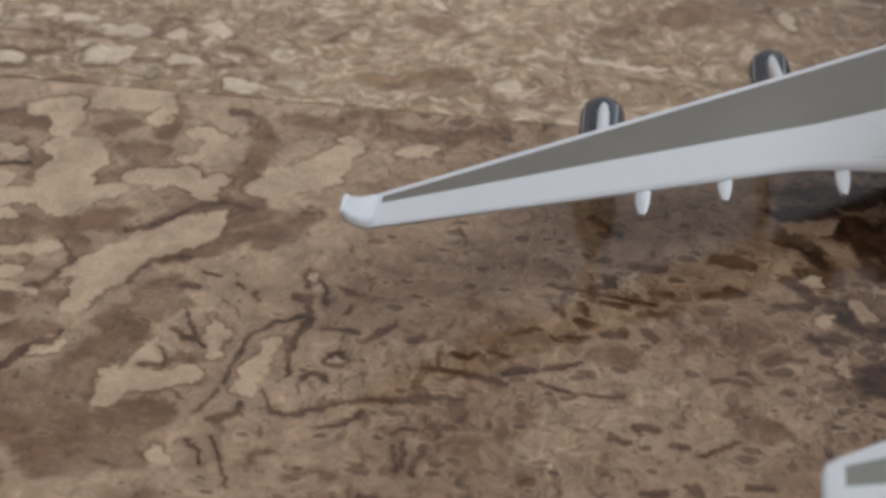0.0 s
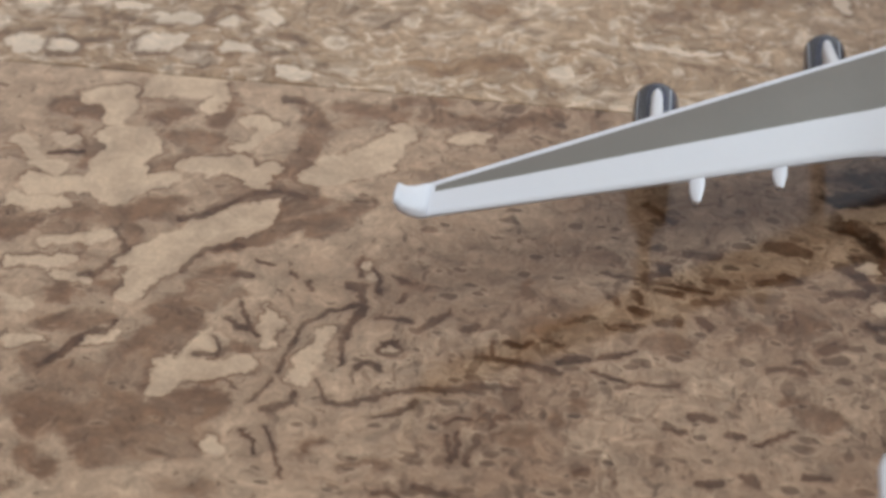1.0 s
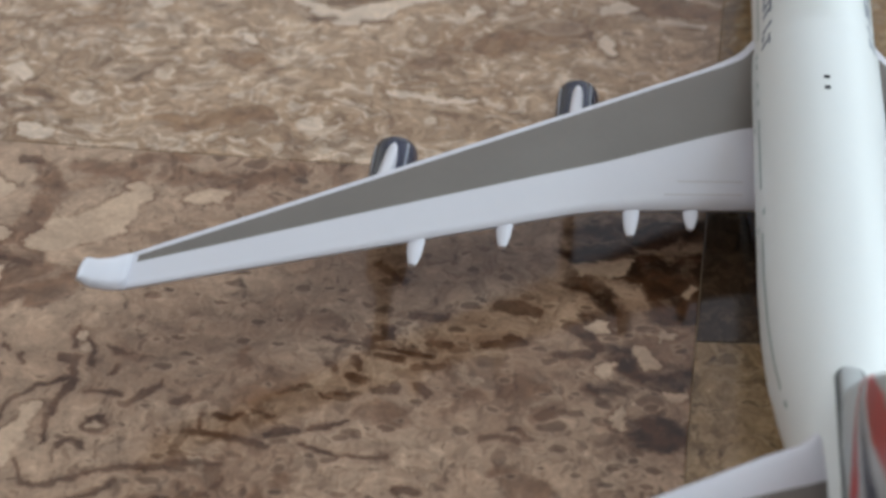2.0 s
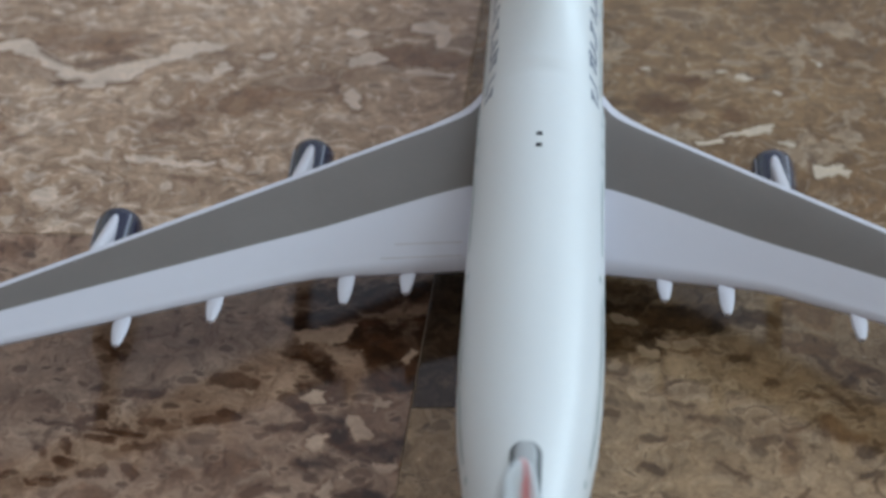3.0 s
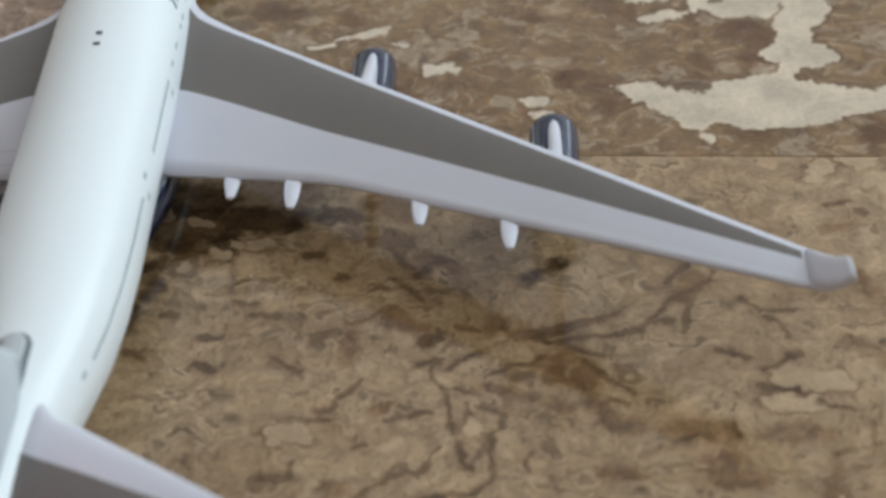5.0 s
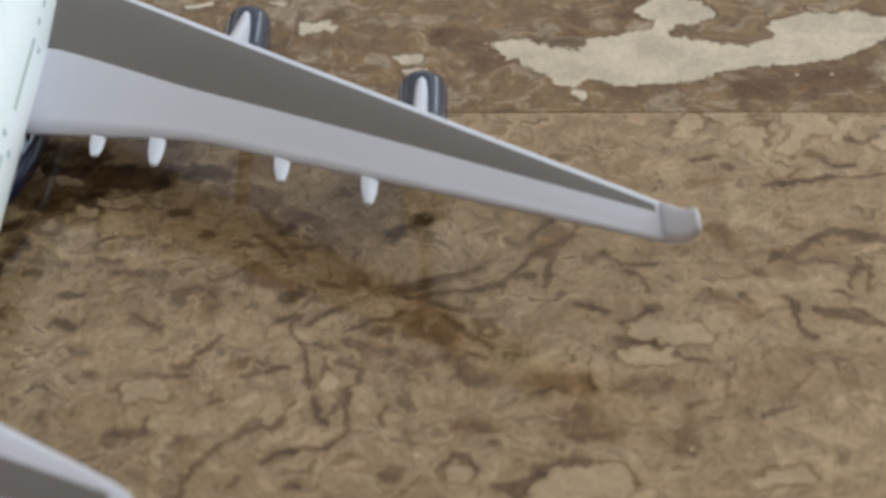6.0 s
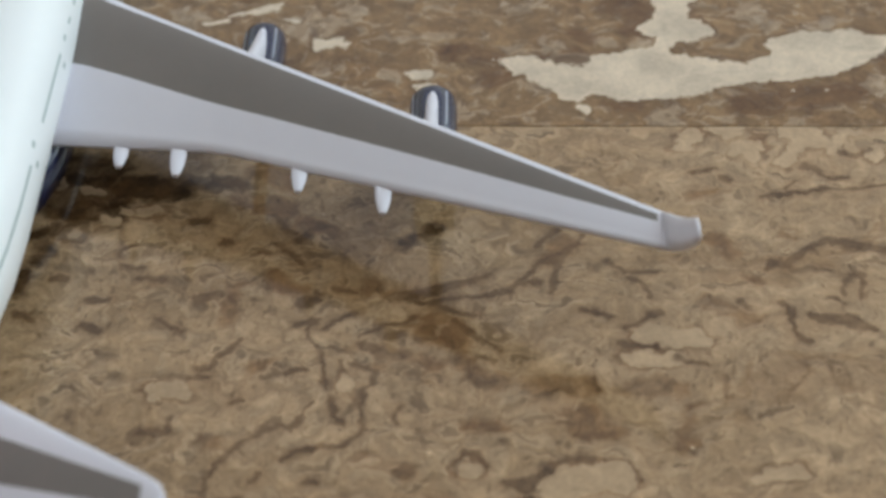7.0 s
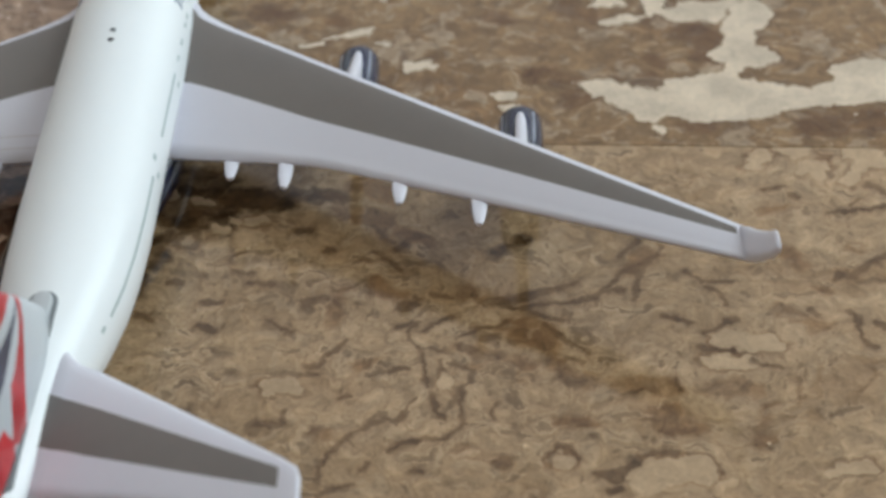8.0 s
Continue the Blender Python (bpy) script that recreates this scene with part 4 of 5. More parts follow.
    if lines:
        col = n.mix(n.math("MULTIPLY", n.ramp(mark, 2.0, 0.1), 0.22), col, umber)
        worn = n.ramp(n.noise(q, 85, 3), 0.30, 0.62, 1.0, 0.72)
        col = n.mix(n.math("MULTIPLY", n.ramp(mark, 0.45, -0.3), n.math("MULTIPLY", worn, ink)), col, n.mix(n.ramp(n.noise(q, 170, 3), 0.3, 0.7), n.mix(0.45, deep, black), n.mix(0.12, deep, umber)))
    # soft mottling under the polish
    dapple = n.ramp(n.noise(warped, 170, 5, 0.75), 0.3, 0.7, -0.40, 0.36, False)
    col = n.vec("SCALE", col, scale=n.math("ADD", 1.0, n.math("MULTIPLY", dapple, n.math("SUBTRACT", 1.0, n.math("MULTIPLY", body, 0.6)))))
    # bright mineral specks and grain
    speck = n.cells(q, 240)
    glint = n.math("MULTIPLY", n.math("LESS_THAN", speck["Distance"], 0.13), n.math("GREATER_THAN", speck["Color"], 0.9))
    col = n.mix(n.math("MULTIPLY", glint, 0.5), col, tuple(min(1.0, 1.15 * c) for c in pale))
    grain = n.noise(q, 800, 3, 0.7)
    col = n.vec("SCALE", col, scale=n.ramp(grain, 0.25, 0.75, 0.86, 1.14, False))
    rough = n.ramp(n.noise(q, 40, 4), 0.3, 0.7, 0.08, 0.14, False)
    n.bump(n.math("ADD", n.noise(q, 160, 3), n.math("MULTIPLY", grain, 0.3)), 0.12, 0.0003)
    return n.surface(Base_Color=col, Roughness=rough, IOR=1.45)


NEAR_WEST_TONES = ((0.500, 0.330, 0.230), (0.310, 0.183, 0.118), (0.110, 0.049, 0.024), (0.045, 0.021, 0.011), (0.700, 0.490, 0.350))
FAR_WEST_TONES = ((0.556, 0.374, 0.252), (0.406, 0.258, 0.161), (0.201, 0.113, 0.067), (0.106, 0.055, 0.035), (0.855, 0.662, 0.532))
NEAR_EAST_TONES = ((0.450, 0.296, 0.172), (0.325, 0.205, 0.108), (0.120, 0.065, 0.028), (0.050, 0.026, 0.011), (0.640, 0.455, 0.290))
FAR_EAST_TONES = ((0.300, 0.180, 0.086), (0.222, 0.126, 0.055), (0.130, 0.068, 0.028), (0.085, 0.044, 0.020), (0.738, 0.592, 0.449))
stone_near_west = stone(
    "limestone_near_west", NEAR_WEST_TONES, 0.5, 0.0, 0.25, 0.3, (-0.19, -0.13, 0.2, 0.9), grit=1.15, ink=1.0, milk=0.68, halo=0.25, long=0.62,
    flow=(-0.125, -0.185, 0.5), grains=((0.15, 0.4, 118, 0.25, 0.45), (-0.4, 2.3, 185, 0.55, 0.68), (0.5, 5.1, 290, 0.55, 0.68)),
    pale_marks=strokes("near_west_pale", NEAR_WEST_PALE_A, NEAR_WEST_PALE_B, NEAR_WEST_PALE_C, NEAR_WEST_PALE_D),
    stains=strokes("near_west_stains", NEAR_WEST_STAINS_A, NEAR_WEST_STAINS_B, NEAR_WEST_STAINS_C, NEAR_WEST_STAINS_D),
    lines=strokes("near_west_lines", NEAR_WEST_LINES_A, NEAR_WEST_LINES_B, NEAR_WEST_LINES_C, NEAR_WEST_LINES_D, NEAR_WEST_LINES_E, NEAR_WEST_LINES_F, NEAR_WEST_LINES_G, NEAR_WEST_LINES_H, NEAR_WEST_LINES_I),
    darks=strokes("near_west_dark_shade", NEAR_WEST_DARK_SHADE))
stone_far_west = stone(
    "limestone_far_west", FAR_WEST_TONES, 0.15, 0.45, 0.3, 0.34, rings=(-0.165, -0.205, 0.0, 0.7, 82), milk=0.7, ink=0.8, swell=0.35,
    pale_marks=strokes("far_west_pale", FAR_WEST_PALE_A, FAR_WEST_PALE_B),
    stains=strokes("far_west_stains", FAR_WEST_STAINS),
    lines=strokes("far_west_lines", FAR_WEST_LINES_A, FAR_WEST_LINES_B))
stone_near_east = stone(
    "limestone_near_east", NEAR_EAST_TONES, 0.4, 0.0, 0.2, 0.22, (0.18, 0.07, 0.6, 1.15), grit=1.3, ink=0.82, milk=0.38, long=0.42, worm=1.0,
    flow=(0.12, 0.19, 0.4), grains=((0.75, 0.4, 120, 0.3, 0.4), (-0.35, 2.3, 175, 0.5, 0.55), (1.2, 4.1, 270, 0.55, 0.6)), rings=(0.20, 0.08, 0.15, 0.35, 150),
    pale_marks=strokes("near_east_pale", NEAR_EAST_PALE_A, NEAR_EAST_PALE_B),
    stains=strokes("near_east_stains", NEAR_EAST_STAINS_A, NEAR_EAST_STAINS_B),
    lines=strokes("near_east_lines", NEAR_EAST_LINES_A, NEAR_EAST_LINES_B, NEAR_EAST_LINES_C, NEAR_EAST_LINES_D, NEAR_EAST_LINES_E, NEAR_EAST_LINES_F, NEAR_EAST_LINES_G, NEAR_EAST_LINES_H, NEAR_EAST_LINES_I),
    darks=strokes("near_east_dark_shade", NEAR_EAST_DARK_SHADE))
stone_far_east = stone(
    "limestone_far_east", FAR_EAST_TONES, 0.35, 0.18, 0.22, 0.3, swell=0.05,
    pale_marks=strokes("far_east_pale", FAR_EAST_PALE_A, FAR_EAST_PALE_B, FAR_EAST_PALE_C),
    stains=strokes("far_east_stains", FAR_EAST_STAINS),
    holes=strokes("far_east_holes", FAR_EAST_HOLES))
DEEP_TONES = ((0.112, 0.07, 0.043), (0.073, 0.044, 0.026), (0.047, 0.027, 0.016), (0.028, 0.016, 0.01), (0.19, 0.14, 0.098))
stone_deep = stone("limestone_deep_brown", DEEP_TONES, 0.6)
stone_plain = stone("limestone", NEAR_WEST_TONES, 0.6)


def plain(name, colour, rough, vary=0.06, scale=30.0, metal=0.0, coat=0.0, bump=0.0, coords="object"):
    """A paint, plastic or plaster with faint clouding and grain."""
    n = Nodes(name)
    p = n.object_coords() if coords == "object" else n.position()
    tone = n.math("ADD", n.math("MULTIPLY", n.noise(p, scale, 4), 0.7), n.math("MULTIPLY", n.noise(p, scale * 14, 3), 0.3))
    col = n.vec("SCALE", n.mix(0.0, colour, colour), scale=n.ramp(tone, 0.3, 0.7, 1.0 - vary, 1.0 + vary, False))
    if bump:
        n.bump(n.noise(p, scale * 20, 3), 0.2, bump)
    return n.surface(Base_Color=col, Roughness=n.ramp(tone, 0.3, 0.7, rough * (1 - 2 * vary), rough * (1 + 2 * vary), False), Metallic=metal, Coat_Weight=coat, Coat_Roughness=0.12)


white_plastic = plain("white_gloss_plastic", (0.85, 0.86, 0.88), 0.36, 0.01, 25, coat=0.12)
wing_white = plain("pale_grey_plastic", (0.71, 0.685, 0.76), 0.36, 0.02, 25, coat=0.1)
grey_paint = plain("grey_wing_paint", (0.188, 0.160, 0.148), 0.45, 0.07, 60, bump=0.00004)
navy_plastic = plain("navy_gloss_plastic", (0.013, 0.015, 0.045), 0.24, 0.1, 60, coat=0.3)
stripe_grey = plain("pale_blue_paint", (0.30, 0.31, 0.37), 0.35, 0.08, 60)
print_grey = plain("printed_grey", (0.46, 0.52, 0.52), 0.4, 0.08, 80)
print_navy = plain("printed_navy", (0.22, 0.25, 0.33), 0.4, 0.1, 80)
print_black = plain("printed_black", (0.03, 0.03, 0.04), 0.45, 0.1, 80)
fan_grey = plain("fan_grey_metal", (0.22, 0.22, 0.24), 0.35, 0.08, 80, metal=0.7)
seam_grey = plain("seam_grey", (0.61, 0.56, 0.60), 0.4, 0.08, 60)
groove_grey = plain("groove_grey", (0.16, 0.17, 0.18), 0.5, 0.06, 60)
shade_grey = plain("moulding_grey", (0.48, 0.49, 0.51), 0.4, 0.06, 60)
grout = plain("grout", (0.26, 0.19, 0.125), 0.85, 0.12, 90, coords="world")
wall_paint = plain("wall_paint", (0.86, 0.82, 0.80), 0.75, 0.03, 3, bump=0.0004, coords="world")
# for the added south wall that keeps light off the near floor
shade_brown = plain("shade_wall_brown", (0.24, 0.17, 0.12), 0.5, 0.15, 6, coords="world")
ceiling_paint = plain("ceiling_paint", (0.88, 0.87, 0.86), 0.8, 0.02, 3, coords="world")
frame_paint = plain("window_frame_paint", (0.78, 0.78, 0.77), 0.4, 0.02, 8, coords="world")


def fin_livery():
    """White fin with waving red and navy ribbons, each a middle line and a half width along the fin."""
    n = Nodes("fin_livery")
    s = n.tree.nodes.new("ShaderNodeSeparateXYZ")
    n.put(s.inputs[0], n.position())
    y, z = s.outputs[1], s.outputs[2]

    def bent(rows):
        """A line of straight pieces over y."""
        total = rows[0][1]
        for (ya, va), (yb, vb) in zip(rows, rows[1:]):
            total = n.math("ADD", total, n.ramp(y, ya, yb, 0.0, vb - va, False))
        return total

    def ribbon(col, middle, half, colour):
        off = n.math("SUBTRACT", n.math("ABSOLUTE", n.math("SUBTRACT", z, bent(middle))), bent(half))
        return n.mix(n.ramp(off, 0.0005, -0.0004), col, colour)

    col = n.mix(n.noise(n.position(), 60, 3), (0.50, 0.52, 0.55), (0.58, 0.59, 0.61))
    red = n.mix(n.ramp(n.noise(n.position(), 90, 3), 0.35, 0.65), (0.62, 0.012, 0.018), (0.44, 0.008, 0.012))
    col = ribbon(col, ((0.000, 0.0850), (0.018, 0.0775), (0.030, 0.0715), (0.046, 0.0640), (0.060, 0.0590)), ((0.000, 0.0062), (0.018, 0.0060), (0.030, 0.0058), (0.042, 0.0034), (0.049, 0.0014)), red)
    col = ribbon(col, ((0.006, 0.0590), (0.020, 0.0585), (0.033, 0.0575), (0.044, 0.0575), (0.054, 0.0570)), ((0.006, 0.0075), (0.020, 0.0052), (0.035, 0.0032), (0.044, 0.0012), (0.052, 0.0004)), (0.035, 0.038, 0.075))
    col = ribbon(col, ((0.010, 0.0410), (0.031, 0.0415), (0.038, 0.0440), (0.045, 0.0490), (0.057, 0.0562), (0.064, 0.0600)), ((0.010, 0.0090), (0.028, 0.0062), (0.0310, 0.0006), (0.037, 0.0072), (0.042, 0.0042), (0.049, 0.0018), (0.064, 0.0014)), red)
    return n.surface(Base_Color=col, Roughness=0.35)


livery = fin_livery()


# ---- mesh helpers ----
def part(name, bm, mats, parent=None, label="", smooth=True):
    """Links a bmesh as one mesh object, under a thing or a part if given."""
    me = bpy.data.meshes.new(name)
    bmesh.ops.recalc_face_normals(bm, faces=bm.faces)
    for f in bm.faces:
        f.smooth = smooth
    bm.to_mesh(me)
    bm.free()
    for m in mats if isinstance(mats, (list, tuple)) else (mats,):
        me.materials.append(m)
    ob = new(name, me)
    if parent:
        ob.parent = parent
    if label:
        ob["label"] = label
    return ob


def loft(loops, index=lambda i, j: 0, caps=True):
    """Skins closed loops of equal length. index(i, j): the material of the face at span i, side j."""
    bm = bmesh.new()
    rings = [[bm.verts.new(v) for v in loop] for loop in loops]
    for i in range(len(rings) - 1):
        a, b = rings[i], rings[i + 1]
        for j in range(len(a)):
            k = (j + 1) % len(a)
            bm.faces.new((a[j], a[k], b[k], b[j])).material_index = index(i, j)
    if caps:
        bm.faces.new(rings[0])
        bm.faces.new(list(reversed(rings[-1])))
    return bm


def box(bm, x0, x1, y0, y1, z0, z1):
    m = Matrix.Translation(((x0 + x1) / 2, (y0 + y1) / 2, (z0 + z1) / 2)) @ Matrix.Diagonal((x1 - x0, y1 - y0, z1 - z0, 1))
    return bmesh.ops.create_cube(bm, size=1.0, matrix=m)["verts"]


def along(x, rows):
    """Straight-line value at x in rows of (x, value)."""
    return float(np.interp(x, [r[0] for r in rows], [r[1] for r in rows]))


# ---- room: out of view, its distances and paint set for the bounce light ----
def slab(name, label, kind_mat, *boxes):
    bm = bmesh.new()
    for b in boxes:
        box(bm, *b)
    return tagged(part(name, bm, kind_mat, smooth=False), label, kind="structure")


x0, x1, y0, y1, zt, th = ROOM["x0"], ROOM["x1"], ROOM["y0"], ROOM["y1"], ROOM["z"], ROOM["t"]
# added near and pale as a reflector for the body's west side
slab("wall_west", "unseen pale wall set to bounce light onto the model", wall_paint, (x0 - th, x0, y0 - th, y1 + th, -0.02, zt))
# unseen, added close behind the camera to block light from the near floor
slab("shade_wall_south", "unseen brown wall added to shade the near floor", shade_brown, (x0, x1 + th, y0 - th, y0, -0.02, zt))
w = EAST
slab("wall_east", "plain pale painted wall with a wide lamp-lit opening", wall_paint,
     (x1, x1 + th, y0, w["a0"], -0.02, zt), (x1, x1 + th, w["a1"], y1 + th, -0.02, zt),
     (x1, x1 + th, w["a0"], w["a1"], -0.02, w["z0"]), (x1, x1 + th, w["a0"], w["a1"], w["z1"], zt))
# the north opening is made up to hold the sheen lamp
w = NORTH
slab("wall_north", "plain pale painted wall with a wide lamp-lit opening", wall_paint,
     (x0, w["a0"], y1, y1 + th, -0.02, zt), (w["a1"], x1, y1, y1 + th, -0.02, zt),
     (w["a0"], w["a1"], y1, y1 + th, -0.02, w["z0"]), (w["a0"], w["a1"], y1, y1 + th, w["z1"], zt))
slab("ceiling", "plain white painted ceiling", ceiling_paint, (x0 - th, x1 + th, y0 - th, y1 + th, zt, zt + 0.12))


def window(name, hole, where):
    """White frame and sill in an opening."""
    ob = tagged(new(name), "white-framed window out of view with an area lamp in it", kind="structure")
    a0, a1, z0, z1 = hole["a0"], hole["a1"], hole["z0"], hole["z1"]
    at = x1 if where == "east" else y1

    def bar(bm, d0, d1, b0, b1, c0, c1):
        box(bm, *((d0, d1, b0, b1) if where == "east" else (b0, b1, d0, d1)), c0, c1)
    bm = bmesh.new()
    for c in (z0, z1 - 0.05):
        bar(bm, at + 0.03, at + 0.07, a0, a1, c, c + 0.05)
    for b in (a0, a1 - 0.05):
        bar(bm, at + 0.032, at + 0.068, b, b + 0.05, z0 + 0.05, z1 - 0.05)
    part("window_frame", bm, frame_paint, ob, smooth=False)
    bm = bmesh.new()
    bar(bm, at - 0.05, at + 0.03, a0 + 0.003, a1 - 0.003, z0 + 0.001, z0 + 0.03)
    part("window_sill", bm, frame_paint, ob, smooth=False)


window("window_1", EAST, "east")
# made-up window round the added north lamp
window("added_window_2", NORTH, "north")


# ---- toy airliner: four-engined, resting on its belly and engine pods ----
plane = tagged(new("toy_airplane"), "white plastic toy airliner with grey wings on a stone floor", "toy airplane")

# stations along the body: y, half width, top, bottom
BODY = [
    (-0.008, 0.0010, 0.0372, 0.0350), (-0.004, 0.0022, 0.0382, 0.0335), (0.010, 0.0042, 0.0386, 0.0298), (0.030, 0.0068, 0.0388, 0.0246),
    (0.050, 0.0090, 0.0388, 0.0196), (0.065, 0.0106, 0.0388, 0.0160), (0.080, 0.0128, 0.0388, 0.0124), (0.092, 0.0143, 0.0387, 0.0100),
    (0.105, 0.0152, 0.0387, 0.0085), (0.120, 0.0156, 0.0387, 0.0078), (0.208, 0.0156, 0.0387, 0.0077), (0.214, 0.0150, 0.0387, 0.0077), (0.292, 0.0149, 0.0387, 0.0077), (0.306, 0.0145, 0.0383, 0.0084),
    (0.318, 0.0116, 0.0362, 0.0104), (0.327, 0.0074, 0.0322, 0.0135), (0.332, 0.0034, 0.0276, 0.0168), (0.3335, 0.0008, 0.0240, 0.0200),
]


def hump(y):
    """Extra height of the upper deck."""
    rise = min(max((y - 0.212) / 0.034, 0.0), 1.0)
    fall = min(max((0.326 - y) / 0.034, 0.0), 1.0)
    step = min(max((y - 0.2085) / 0.0050, 0.0), 1.0)
    return (0.0064 * rise * rise * (3 - 2 * rise) + 0.0010 * step * step * (3 - 2 * step)) * fall * fall * (3 - 2 * fall)


def skin(y, turn, lift=0.0):
    """A point of the body's skin; turn in radians from the top, to the east."""
    cols = list(zip(*BODY))
    half, top, low = (float(np.interp(y, cols[0], c)) for c in cols[1:])
    mid, tall = (top + low) / 2, (top - low) / 2
    s, c = math.sin(turn), math.cos(turn)
    up = hump(y) * max(0.0, c) ** 1.35
    return Vector(((half + lift) * s, y, mid + (tall + lift) * c + up))


def fuselage():
    ys = sorted({r[0] for r in BODY} | {0.125 + 0.0025 * i for i in range(82)})
    sides = 64
    turns = [2 * math.pi * j / sides for j in range(sides)]
    # the navy underside begins a little below the windows
    def tone(i, j):
        mid = skin((ys[i] + ys[i + 1]) / 2, (j + 0.5) * 2 * math.pi / sides)
        return 1 if mid.z < 0.0118 else 0
    bm = loft([[skin(y, a) for a in turns] for y in ys], tone)
    return part("fuselage", bm, (white_plastic, navy_plastic), plane, "glossy white body with a navy underside")


fuselage()


def belly():
    """The bulge between the wings, on which the model rests."""
    loops = []
    for y, half, low in ((0.134, 0.004, 0.0085), (0.140, 0.008, 0.0045), (0.150, 0.0122, 0.0014), (0.162, 0.0148, 0.0), (0.172, 0.0158, 0.0), (0.205, 0.0158, 0.0), (0.222, 0.0140, 0.0020), (0.232, 0.0105, 0.0052), (0.238, 0.006, 0.0085)):
        loop = []
        for j in range(24):
            a = 2 * math.pi * j / 24
            s, c = math.sin(a), math.cos(a)
            loop.append((half * math.copysign(abs(s) ** 0.75, s), y, (0.0145 + low) / 2 + (0.0145 - low) / 2 * math.copysign(abs(c) ** 0.7, c)))
        loops.append(loop)
    return part("belly_fairing", loft(loops), navy_plastic, plane)


belly()


def foil(c, thick):
    """Half thickness of a wing section at the share c of its chord."""
    return 5 * thick * (0.2969 * math.sqrt(c) - 0.126 * c - 0.3516 * c * c + 0.2843 * c**3 - 0.1020 * c**4)


# the wing in plan and height, by distance from the middle
LEAD = [(0.0100, 0.2300), (0.0158, 0.2185), (0.0175, 0.2148), (0.0195, 0.2120), (0.0225, 0.2090), (0.0272, 0.2048), (0.1508, 0.1134)]
TRAIL = [(0.0100, 0.1643), (0.0161, 0.1628), (0.0440, 0.1562), (0.0500, 0.1545), (0.0560, 0.1520), (0.1508, 0.1027)]
LEAD_Z = [(0.0100, 0.0232), (0.1508, 0.0276)]
TRAIL_Z = [(0.0100, 0.0122), (0.1508, 0.0263)]
PANEL = [(0.0100, 0.1895), (0.0300, 0.1786), (0.0600, 0.1620), (0.1000, 0.1390), (0.1300, 0.1215), (0.1508, 0.1096)]
STRIP = [(0.0100, 0.0060), (0.0158, 0.0058), (0.0195, 0.0042), (0.0272, 0.0028), (0.0400, 0.0023), (0.1508, 0.0020)]
THICK = [(0.0100, 0.0060), (0.0500, 0.0030), (0.1508, 0.0009)]


def wing_section(s, x):
    """Loop of a section: over the top from the nose to the tail, then back below. Also where the panel lies."""
    ly, ty, lz, tz = along(x, LEAD), along(x, TRAIL), along(x, LEAD_Z), along(x, TRAIL_Z)
    chord = ly - ty
    f1, f2 = along(x, STRIP) / chord, (ly - along(x, PANEL)) / chord
    thick = along(x, THICK) / chord
    top = [0.0, 0.12 * f1, 0.4 * f1, f1] + [f1 + (f2 - f1) * k / 5 for k in range(1, 6)] + [f2 + (1 - f2) * k / 5 for k in range(1, 6)]
    low = [0.92, 0.75, 0.5, 0.25, 0.08, 0.02]
    loop = []
    for c in top:
        z = lz + (tz - lz) * c + foil(c, thick) * chord + 0.009 * chord * math.sin(math.pi * c)
        loop.append((s * x, ly - c * chord, z + (0.00025 if c == 1.0 else 0.0)))
    loop.append((s * x, ty, tz - 0.00035))
    for c in low:
        loop.append((s * x, ly - c * chord, lz + (tz - lz) * c - foil(c, thick) * chord * 0.75))
    return loop


